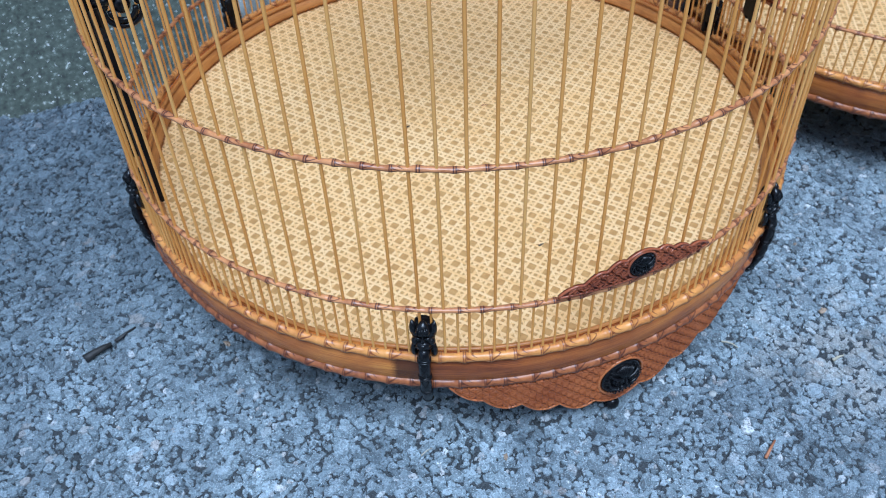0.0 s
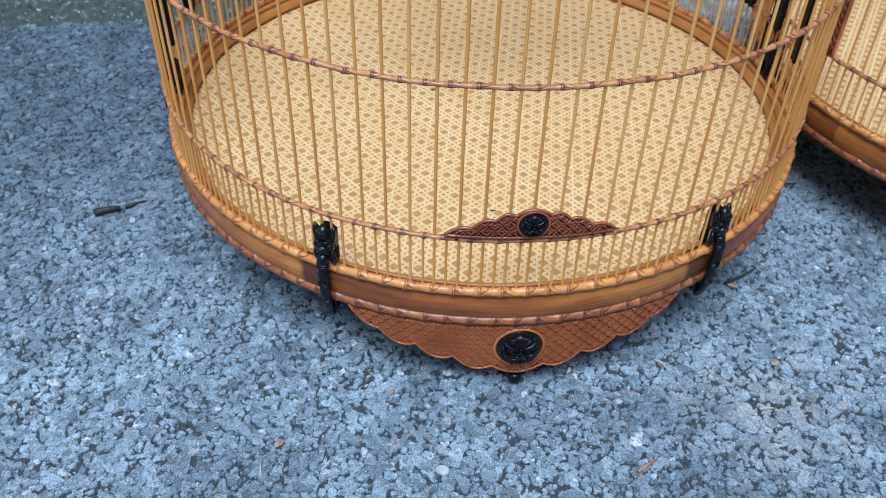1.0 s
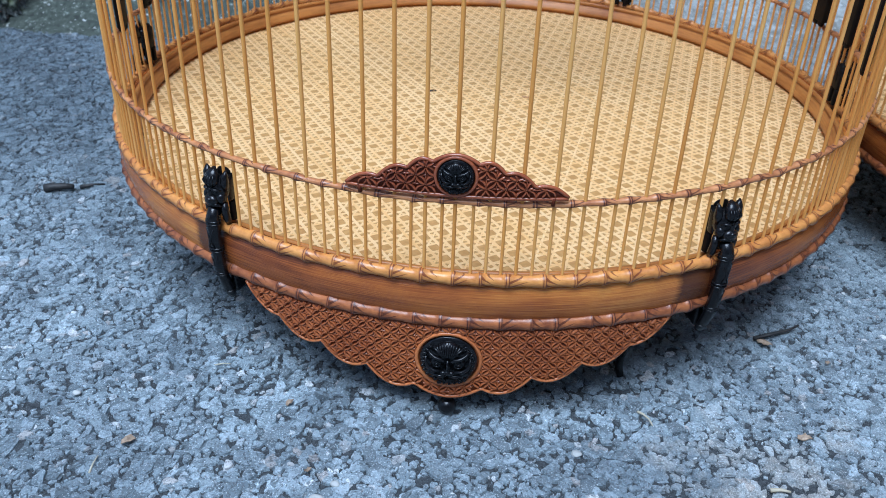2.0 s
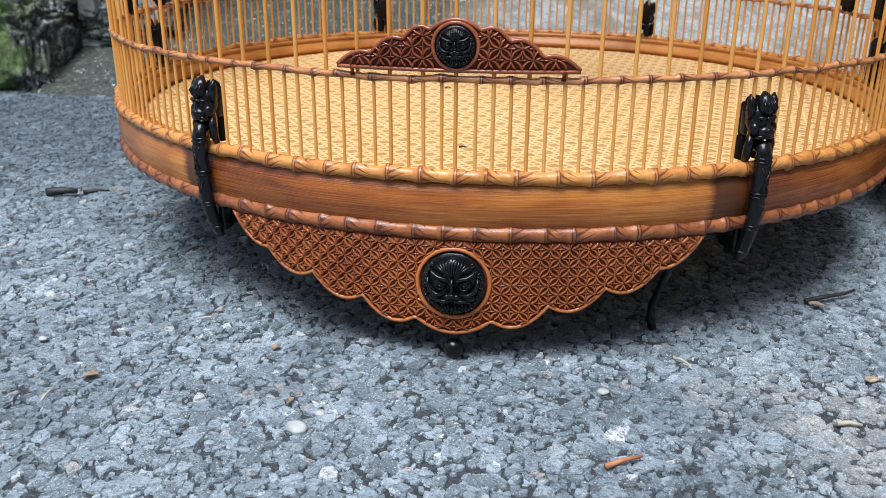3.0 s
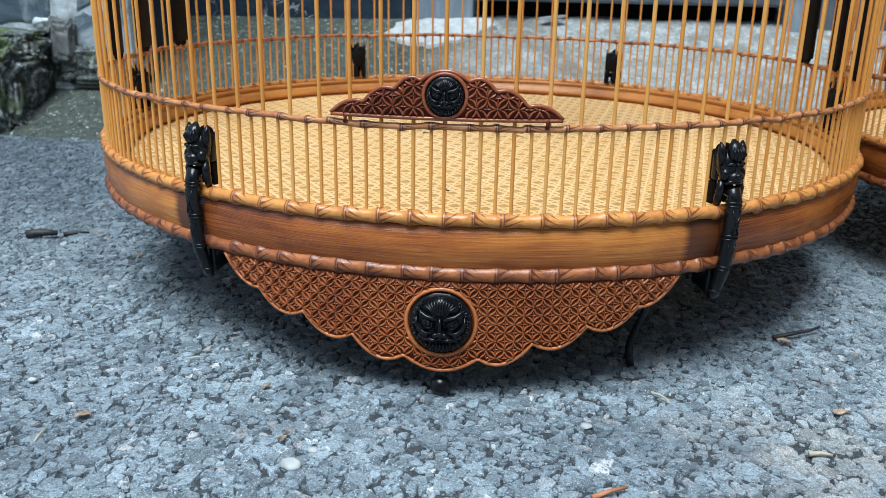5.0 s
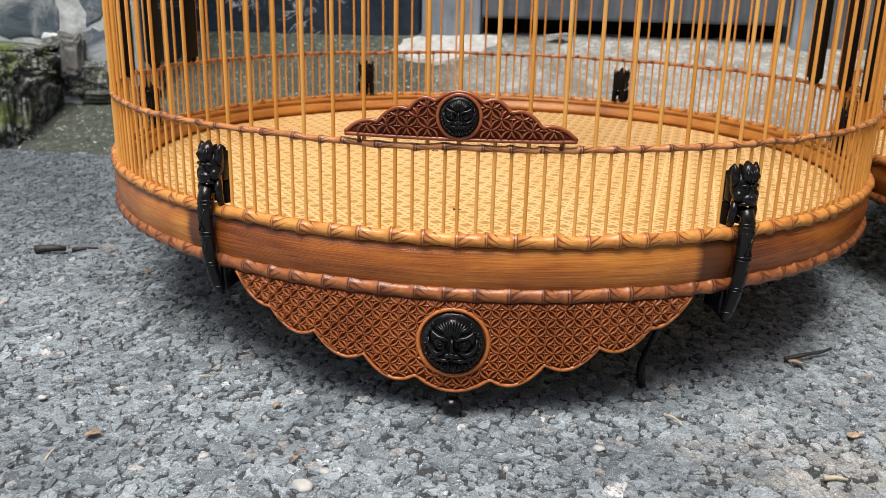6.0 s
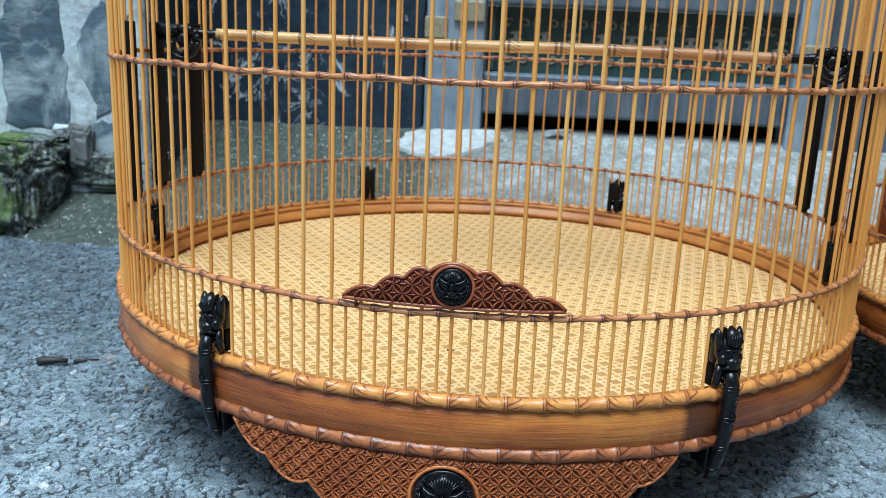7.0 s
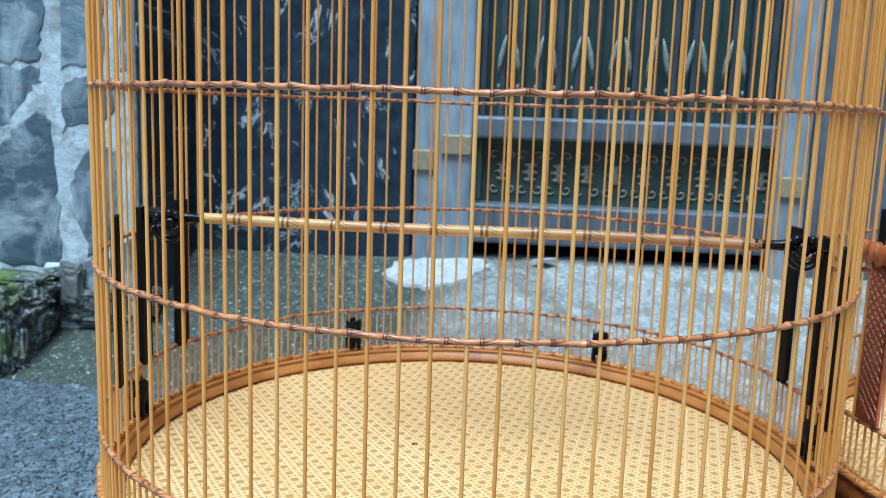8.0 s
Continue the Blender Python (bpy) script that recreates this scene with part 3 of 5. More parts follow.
def medallion(bm, z, rad, r):
    """A black carved mask: low domed disc with a curled border, fluted crown, brows, ringed eyes, cheek folds, nose and lip."""
    def at(u, v, out=0.0):
        return on_wall(u * rad, z + v * rad, r + out * rad)

    def lump(u, v, out, a, b, c=None):
        p = at(u, v, out)
        blob(bm, p.x, p.y, p.z, a * rad, (c or b) * rad, b * rad, None, 14, 9)

    lump(0, 0, 0.0, 0.98, 0.98, 0.17)
    rnd = random.Random(5)
    for k in range(30):
        a = 2 * math.pi * k / 30
        if math.sin(a) > 0.80:
            continue
        q, w = rnd.uniform(0.78, 0.86), rnd.uniform(0.055, 0.075)
        cu, cv = q * math.cos(a), q * math.sin(a)
        tube(bm, [at(cu + w * (1 - 0.07 * j) * math.cos(a + j * 0.9), cv + w * (1 - 0.07 * j) * math.sin(a + j * 0.9), 0.15 + 0.012 * j) for j in range(8)], rad * 0.032, 6)
    lump(0, 0.56, 0.14, 0.34, 0.30, 0.20)
    for k in range(-5, 6):
        tube(bm, [at(0.028 * k, 0.32, 0.38), at(0.062 * k, 0.52, 0.40 - 0.004 * k * k), at(0.088 * k, 0.74 - 0.006 * k * k, 0.29 - 0.003 * k * k), at(0.095 * k, 0.86 - 0.010 * k * k, 0.16)], [rad * 0.022, rad * 0.032, rad * 0.034, rad * 0.022], 6)
    for sg in (1, -1):
        lump(sg * 0.36, 0.04, 0.20, 0.22, 0.20, 0.13)
        tube(bm, [at(sg * (0.35 + 0.115 * math.cos(a)), 0.04 + 0.105 * math.sin(a), 0.33) for a in [k * math.pi / 7 for k in range(14)]], rad * 0.026, 6, 1, True)
        lump(sg * 0.35, 0.04, 0.31, 0.055, 0.055)
        tube(bm, [at(sg * 0.09, 0.19, 0.36), at(sg * 0.22, 0.27, 0.37), at(sg * 0.42, 0.31, 0.34), at(sg * 0.58, 0.40, 0.27), at(sg * 0.66, 0.52, 0.18)], [rad * 0.05, rad * 0.065, rad * 0.06, rad * 0.05, rad * 0.02], 8)
        tube(bm, [at(sg * 0.72, 0.26, 0.20), at(sg * 0.73, 0.06, 0.25), at(sg * 0.64, -0.12, 0.30), at(sg * 0.46, -0.23, 0.33), at(sg * 0.24, -0.20, 0.36)], [rad * 0.025, rad * 0.05, rad * 0.065, rad * 0.07, rad * 0.03], 8)
        lump(sg * 0.50, -0.34, 0.18, 0.20, 0.13, 0.15)
        lump(sg * 0.13, -0.27, 0.36, 0.105, 0.085)
        tube(bm, [at(sg * 0.05, -0.40, 0.34), at(sg * 0.22, -0.44, 0.33), at(sg * 0.40, -0.42, 0.29), at(sg * 0.58, -0.52, 0.20)], [rad * 0.04, rad * 0.06, rad * 0.06, rad * 0.025], 8)
        tube(bm, [at(sg * 0.30, -0.50, 0.27), at(sg * 0.29, -0.66, 0.24)], [rad * 0.045, rad * 0.015], 6)
    for k in range(-4, 5):
        tube(bm, [at(0.10 * k, -0.62, 0.24 - 0.004 * k * k), at(0.105 * k, -0.76 + 0.008 * k * k, 0.19 - 0.004 * k * k), at(0.11 * k, -0.90 + 0.014 * k * k, 0.09)], [rad * 0.035, rad * 0.045, rad * 0.02], 6)
    tube(bm, [at(0, 0.26, 0.36), at(0, 0.08, 0.40), at(0, -0.12, 0.44)], [rad * 0.035, rad * 0.04, rad * 0.07], 8)
    lump(0, -0.21, 0.40, 0.12, 0.10, 0.11)


def clamp_head(bm):
    """The carved head of a clamp: pointed ears at the corners, low forelock, brow, broad muzzle and an open mouth that holds the arm."""
    box(bm, -0.0040, 0.0040, -0.1648, -0.1610, 0.0680, 0.0775, 0.0012)
    blob(bm, 0, -0.1652, 0.0732, 0.0046, 0.0034, 0.0052, None, 18, 12)
    blob(bm, 0, -0.1682, 0.0700, 0.0029, 0.0020, 0.0020, None, 14, 9)
    blob(bm, 0, -0.1684, 0.0722, 0.0009, 0.0010, 0.0024, None, 12, 8)
    blob(bm, 0, -0.1696, 0.0706, 0.0013, 0.0008, 0.0008, None, 12, 8)
    tube(bm, [(-0.0036, -0.1664, 0.0676), (-0.0020, -0.1686, 0.0687), (0, -0.1694, 0.0685), (0.0020, -0.1686, 0.0687), (0.0036, -0.1664, 0.0676)], [0.0004, 0.0007, 0.0005, 0.0007, 0.0004], 8)
    for sg in (1, -1):
        blob(bm, sg * 0.0021, -0.1677, 0.0732, 0.0010, 0.0007, 0.0006, None, 10, 8)
        tube(bm, [(sg * 0.0005, -0.1686, 0.0738), (sg * 0.0021, -0.1686, 0.0742), (sg * 0.0038, -0.1670, 0.0738)], [0.0004, 0.0006, 0.0003], 8)
        blob(bm, sg * 0.0030, -0.1666, 0.0708, 0.0017, 0.0018, 0.0020, None, 12, 8)
        tube(bm, [(sg * 0.0031, -0.1648, 0.0738), (sg * 0.0036, -0.1652, 0.0764), (sg * 0.0040, -0.1652, 0.0786), (sg * 0.0044, -0.1648, 0.0805)], [0.0020, 0.0019, 0.0014, 0.0003], 10, 0.85)
        tube(bm, [(sg * 0.0035, -0.1660, 0.0690), (sg * 0.0040, -0.1664, 0.0660), (sg * 0.0040, -0.1660, 0.0634), (sg * 0.0035, -0.1650, 0.0606)], [0.0010, 0.0013, 0.0014, 0.0010], 8)
    tube(bm, [(0, -0.1668, 0.0744), (0, -0.1674, 0.0768), (0, -0.1664, 0.0792), (0, -0.1654, 0.0812)], [0.0016, 0.0024, 0.0019, 0.0004], 12, 1.25)
    for k in range(-2, 3):
        tube(bm, [(0.0008 * k, -0.1686, 0.0752), (0.0011 * k, -0.1698 + 0.00017 * k * k, 0.0770), (0.0008 * k, -0.1682 + 0.0001 * k * k, 0.0794)], [0.0002, 0.0003, 0.0002], 5)


def clamp_arm(bm):
    path = [(0, -0.1640, 0.0655), (0, -0.1684, 0.0653), (0, -0.1688, 0.0630), (0, -0.1690, 0.0570), (0, -0.1686, 0.0500), (0, -0.1683, 0.0440), (0, -0.1675, 0.0390), (0, -0.1662, 0.0345), (0, -0.1650, 0.0312), (0, -0.1644, 0.0296)]
    tube(bm, path, [0.0019, 0.0021, 0.0022, 0.0022, 0.0021, 0.0021, 0.0020, 0.0019, 0.0018, 0.0014], 10, 1.15)
    for z, y in ((0.0625, -0.1687), (0.0614, -0.1688), (0.0520, -0.1688), (0.0508, -0.1687), (0.0415, -0.1680), (0.0404, -0.1678), (0.0325, -0.1654)):
        w = 0.0022 if z > 0.045 else 0.0019
        tube(bm, [(w * 1.15 * math.cos(k * math.pi / 6), y + w * math.sin(k * math.pi / 6), z) for k in range(12)], 0.00035, 5, 1, True)
    for sg in (1, -1):
        tube(bm, [(sg * 0.0016, -0.1706, 0.0600), (0, -0.1711, 0.0555), (sg * -0.0013, -0.1708, 0.0525)], [0.0002, 0.0005, 0.0002], 5)
        tube(bm, [(sg * 0.0015, -0.1703, 0.0490), (0, -0.1702, 0.0450), (0, -0.1690, 0.0425)], [0.0002, 0.0005, 0.0002], 5)


def clamp_hook(bm):
    """The claw at the arm's foot that grips under the lower rim."""
    box(bm, -0.0019, 0.0019, -0.1642, -0.1560, 0.0318, 0.0402, 0.0009)
    tube(bm, [(0, -0.1648, 0.0322), (0, -0.1625, 0.0318), (0, -0.1590, 0.0332), (0, -0.1556, 0.0370)], [0.0015, 0.0020, 0.0021, 0.0016], 9, 0.9)


def clamp_plate(bm):
    """The inner plate of a clamp, with a small arched opening at its foot."""
    box(bm, -0.0037, 0.0037, -0.1632, -0.1604, 0.0678, 0.0778, 0.0008)
    for sg in (1, -1):
        x = sorted((sg * 0.0037, sg * 0.0015))
        box(bm, x[0], x[1], -0.1632, -0.1604, 0.0606, 0.0679, 0.0004)
        blob(bm, sg * 0.0013, -0.1618, 0.0676, 0.0009, 0.0012, 0.0009, None, 8, 6)
    blob(bm, 0, -0.1618, 0.0779, 0.0030, 0.0014, 0.0017)
    blob(bm, 0, -0.1604, 0.0735, 0.0018, 0.0005, 0.0026)


def tall_wire(bm, r_low=0.00055, r_top=0.00064):
    pts, rad = [], []
    for k in range(8):
        z = 0.0590 + (0.31 - 0.0590) * k / 7
        pts.append((0, -RW, z))
        rad.append(r_low + (r_top - r_low) * min(1.0, max(0.0, (z - 0.07) / 0.03)))
    for k in range(1, 9):
        a = k / 8 * math.pi / 2
        pts.append((0, -(0.045 + (RW - 0.045) * math.cos(a)), 0.31 + 0.085 * math.sin(a)))
        rad.append(r_top)
    tube(bm, pts, rad, 8, caps=False)


def build_cage():
    cage = tagged(new("bird_cage"), "round golden bamboo bird cage with black carved clamps, standing on asphalt", "bird cage", "bird cages side by side")
    # base
    bm = bmesh.new()
    lathe(bm, [(0.1630, 0.0405), (0.1652, 0.0440), (0.1661, 0.0475), (0.1664, 0.0505), (0.1660, 0.0540), (0.1650, 0.0565), (0.1630, 0.0585), (0.1615, 0.0585), (0.1615, 0.0405)])
    band = part("base_band", bm, BAND, cage, "polished bamboo band stained brown and gold with scorched joints")
    bm = bmesh.new()
    lathe(bm, [(0.1614, 0.0410), (0.1614, 0.0586), (0.1606, 0.0592), (0.1597, 0.0589), (0.1592, 0.0580), (0.1600, 0.0572), (0.1600, 0.0567), (0.1588, 0.0562), (0.1578, 0.0551), (0.1568, 0.0536), (0.1563, 0.0526), (0.1566, 0.0521), (0.1578, 0.0520), (0.1580, 0.0500), (0.1580, 0.0410)])
    part("inner_rim", bm, INNER, cage, "moulded golden-brown bamboo inner rim")
    bm = bmesh.new()
    knotted_ring(bm, 0.1651, 0.0587, 0.0020, 0.00215, 0.22, seed=3, phase=0.3, kink=0.0005)
    part("upper_rim", bm, RIM, cage, "carved bamboo rim with notched nodes")
    bm = bmesh.new()
    knotted_ring(bm, 0.1644, 0.0418, 0.0023, 0.0024, 0.17, seed=5, phase=0.1)
    part("lower_rim", bm, m_low, cage, "reddish-brown carved bamboo rim with notched nodes")
    # floor mat: three families of cane strips over a backing
    bm = bmesh.new()
    bmesh.ops.create_circle(bm, cap_ends=True, radius=0.1579, segments=120, matrix=Matrix.Translation((0, 0, 0.0493)))
    r = bmesh.ops.extrude_face_region(bm, geom=list(bm.faces))
    bmesh.ops.translate(bm, verts=[v for v in r["geom"] if isinstance(v, bmesh.types.BMVert)], vec=(0, 0, 0.0012))
    bmesh.ops.recalc_face_normals(bm, faces=bm.faces)
    mat = part("floor_mat", bm, UNDER, cage, "pale gold woven cane floor mat", smooth=False)
    bm = bmesh.new()
    strips(bm)
    tagged(part("cane_weave", bm, WEAVE, mat), kind="stuff")
    # rings
    for k, z in enumerate(RINGS):
        bm = bmesh.new()
        knotted_ring(bm, RW, z, 0.0013, 0.00108, 0.22, seed=11 + k, n=9, kink=0.0004)
        part("ring", bm, RING, cage, "thin reddish-brown carved bamboo hoop")
    # wires
    rnd = random.Random(7)
    bm = bmesh.new()
    tall_wire(bm)
    first = part("wire", bm, WIRE, cage)
    bm = bmesh.new()
    tube(bm, [(0, -RW, 0.0590), (0, -RW, RINGS[0])], 0.00052, 8, caps=False)
    short = part("short_wire", bm, WIRE, cage)
    step = 360.0 / COUNT
    for k in range(1, COUNT):
        share("wire", first.data, cage, pose(0, 0, 0, 0, 0, k * step + 0.28 + rnd.uniform(-0.09, 0.09)))
    for k in range(COUNT):
        m = pose(0, 0, 0, 0, 0, (k + 0.5) * step + 0.28 + rnd.uniform(-0.09, 0.09))
        if k:
            share("short_wire", short.data, cage, m)
        else:
            short.matrix_basis = m
    # clamps
    bm = bmesh.new()
    clamp_head(bm)
    head = part("clamp", bm, BLACK, cage, "black carved clamp gripping the base")
    bm = bmesh.new()
    clamp_arm(bm)
    arm = part("arm", bm, BLACK, head)
    bm = bmesh.new()
    clamp_plate(bm)
    plate = part("back_plate", bm, SLAT, head)
    bm = bmesh.new()
    clamp_hook(bm)
    hook = part("hook", bm, BLACK, head)
    head.matrix_basis = pose(0, 0, 0, 0, 0, 31.2)
    for a in (90, 151.6, 210, 270, 330):
        h = share("clamp", head.data, cage, pose(0, 0, 0, 0, 0, a + 0.8))
        tagged(h, "black carved clamp gripping the base")
        for o in (arm, plate, hook):
            share(o.name.split(".")[0], o.data, h, Matrix())
    # apron boards with a medallion, standing on small feet
    def apron(angle):
        bm = bmesh.new()
        half = 26.1 * D
        shell(bm, half, low_edge, lambda s: 0.0408, 0.1632, 0.1652)
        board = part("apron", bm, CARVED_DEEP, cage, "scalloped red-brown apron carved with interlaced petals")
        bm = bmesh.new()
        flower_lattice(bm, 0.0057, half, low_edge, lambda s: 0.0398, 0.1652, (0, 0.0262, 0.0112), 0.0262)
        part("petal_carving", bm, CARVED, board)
        bm = bmesh.new()
        tube(bm, [on_wall(-half + 2 * half * k / 150, low_edge(-half + 2 * half * k / 150), 0.1653) for k in range(151)], 0.0006, 6)
        tube(bm, [on_wall(0.0109 * math.cos(k * math.pi / 20), 0.0262 + 0.0109 * math.sin(k * math.pi / 20), 0.1656) for k in range(40)], 0.0007, 6, 1, True)
        part("edge_bead", bm, EDGE, board, "lighter brown raised edge")
        bm = bmesh.new()
        medallion(bm, 0.0262, 0.0102, 0.1656)
        part("medallion", bm, BLACK, board, "round black carved medallion")
        bm = bmesh.new()
        blob(bm, 0, -0.1630, 0.0036, 0.0033, 0.0033, 0.0034)
        tube(bm, [(0, -0.1630, 0.0050), (0, -0.1625, 0.0110), (0, -0.1600, 0.0220), (0, -0.1600, 0.0410)], [0.0018, 0.0016, 0.0024, 0.0030], 8)
        part("foot", bm, BLACK, board, "small black turned foot")
        a = radians(24.6)
        bm = bmesh.new()
        tube(bm, [((r * math.sin(a)), -r * math.cos(a), z) for r, z in ((0.1560, 0.0415), (0.1568, 0.0330), (0.1552, 0.0240), (0.1510, 0.0160), (0.1478, 0.0090), (0.1480, 0.0040), (0.1500, 0.0012))], [0.0024, 0.0017, 0.0013, 0.0012, 0.0013, 0.0015, 0.0013], 8)
        part("leg_bracket", bm, BLACK, board, "curved black bracket leg")
        board.matrix_basis = pose(0, 0, 0, 0, 0, angle)
        return board

    first_apron = apron(0)
    for a in (120, 240):
        b = share("apron", first_apron.data, cage, pose(0, 0, 0, 0, 0, a))
        tagged(b, "scalloped red-brown apron carved with interlaced petals")
        for o in first_apron.children:
            share(o.name.split(".")[0], o.data, b, Matrix())
    # small crest on the first ring
    bm = bmesh.new()
    half = 11.55 * D
    shell(bm, half, lambda s: 0.0884, high_edge, 0.1648, 0.1659, 90)
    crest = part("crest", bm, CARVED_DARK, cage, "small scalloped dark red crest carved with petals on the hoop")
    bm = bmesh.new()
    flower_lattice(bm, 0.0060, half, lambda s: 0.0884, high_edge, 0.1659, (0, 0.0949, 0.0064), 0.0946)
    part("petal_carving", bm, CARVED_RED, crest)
    bm = bmesh.new()
    tube(bm, [on_wall(-half + 2 * half * k / 90, high_edge(-half + 2 * half * k / 90), 0.1659) for k in range(91)], 0.0006, 6)
    tube(bm, [on_wall(-half + 2 * half * k / 40, 0.0885, 0.1659) for k in range(41)], 0.0006, 6)
    tube(bm, [on_wall(0.0062 * math.cos(k * math.pi / 16), 0.0949 + 0.0062 * math.sin(k * math.pi / 16), 0.1661) for k in range(32)], 0.0006, 6, 1, True)
    part("edge_bead", bm, CARVED_RED, crest)
    bm = bmesh.new()
    medallion(bm, 0.0949, 0.0058, 0.1661)
    part("medallion", bm, BLACK, crest, "round black carved medallion")
    for s in (-0.0295, 0.0295):
        bm = bmesh.new()
        tube(bm, [on_wall(s, 0.0862, 0.1656), on_wall(s, 0.0874, 0.1658), on_wall(s, 0.0888, 0.1660)], [0.0007, 0.0005, 0.0007], 8)
        part("pin", bm, CARVED_DARK, crest, "small dark pin")
    # black slats of the pot holders on both sides
    bm = bmesh.new()
    box(bm, -0.0052, 0.0052, -0.1622, -0.1592, 0.0895, 0.1665, 0.0006)
    blob(bm, 0.0022, -0.1607, 0.0892, 0.0020, 0.0016, 0.0022)
    blob(bm, -0.0022, -0.1607, 0.0892, 0.0020, 0.0016, 0.0022)
    slat = part("pot_holder_slat", bm, SLAT, cage, "upright black slat")
    slat.matrix_basis = pose(0, 0, 0, 0, 0, 78.5)
    for a in (91.0, 102.2, -76.8, -89.8, -102.5):
        tagged(share("pot_holder_slat", slat.data, cage, pose(0, 0, 0, 0, 0, a)), "upright black slat")
    # perch
    bm = bmesh.new()
    pts, rad = [], []
    for k in range(81):
        x = -0.131 + 0.263 * k / 80
        u = ((x + 1.0) * 42.0) % 1.0
        pts.append((x, 0, 0.1618 + 0.0004 * math.sin(x * 30)))
        rad.append(0.0026 * (1 + 0.10 * math.exp(-((u - 0.25) / 0.08) ** 2)))
    tube(bm, pts, rad, 12)
    perch = part("perch", bm, PERCH, cage, "straight carved bamboo perch")
    for sg in (1, -1):
        bm = bmesh.new()
        tube(bm, [(sg * 0.129, 0, 0.1618), (sg * 0.133, 0, 0.1618), (sg * 0.140, 0, 0.1620), (sg * 0.150, 0, 0.1625), (sg * 0.1605, 0, 0.1625)], [0.0026, 0.0021, 0.0023, 0.0036, 0.0040], 10)
        part("end_cap", bm, BLACK, perch, "black perch end")
        bm = bmesh.new()
        cx, cz = (0.150, 0.1598) if sg > 0 else (0.1465, 0.1580)
        for r in (0.0075, 0.0050):
            tube(bm, [(sg * (cx + r * math.cos(a)), -0.004, cz + r * math.sin(a)) for a in [math.pi * (1.0 + k / 14) for k in range(15)]], 0.0012, 7)
        for a in range(7):
            c = math.pi * a / 6
            blob(bm, sg * (cx + 0.0070 * math.cos(c)), -0.003, cz + 0.002 + 0.0040 * math.sin(c), 0.0021, 0.0021, 0.0021, None, 8, 6)
        blob(bm, sg * cx, -0.002, cz + 0.001, 0.0038, 0.0030, 0.0038)
        part("scroll_bracket", bm, BLACK, perch, "black scrolled bracket")
    # crown
    bm = bmesh.new()
    lathe(bm, [(0.0, 0.3930), (0.047, 0.3930), (0.049, 0.3955), (0.047, 0.3985), (0.0, 0.4010)], 64)
    bmesh.ops.remove_doubles(bm, verts=bm.verts, dist=1e-6)
    part("crown_plate", bm, CARVED, cage, "brown turned crown plate")
    return cage


def strips(bm):
    """Cane webbing: pairs of strands both ways and single diagonals, which leave eight-sided holes."""
    p, rim = 0.0076, 0.1576
    turn = radians(34.5)

    def ribbon(a, off, width, z):
        if abs(off) + width > rim:
            return
        d, nrm = Vector((math.cos(a), math.sin(a))), Vector((-math.sin(a), math.cos(a)))
        half = math.sqrt(rim ** 2 - (abs(off) + width) ** 2)
        sec = ((-width, 0.0), (-width * 0.55, 0.00007), (width * 0.55, 0.00007), (width, 0.0))
        ends = [[bm.verts.new((d.x * e + nrm.x * (off + w), d.y * e + nrm.y * (off + w), z + h)) for w, h in sec] for e in (-half, half)]
        for j in range(3):
            bm.faces.new((ends[0][j], ends[1][j], ends[1][j + 1], ends[0][j + 1]))

    k = int(rim / p) + 1
    for fam in range(2):
        for i in range(-k, k + 1):
            for sg in (1, -1):
                ribbon(turn + fam * math.pi / 2, (i + 0.5 + 0.185 * sg) * p, 0.080 * p, 0.05054 + 0.00012 * fam)
    k = int(rim / (p * 0.7071)) + 1
    for fam in range(2):
        for i in range(-k, k + 1):
            ribbon(turn + math.pi / 4 + fam * math.pi / 2, (i + 0.5) * p * 0.7071, 0.050 * p, 0.05058 + 0.00004 * fam)


m_low = m_knotted("carved_low_rim", (0.13, 0.033, 0.014), (0.40, 0.140, 0.042), (0.050, 0.011, 0.006), 0.85)


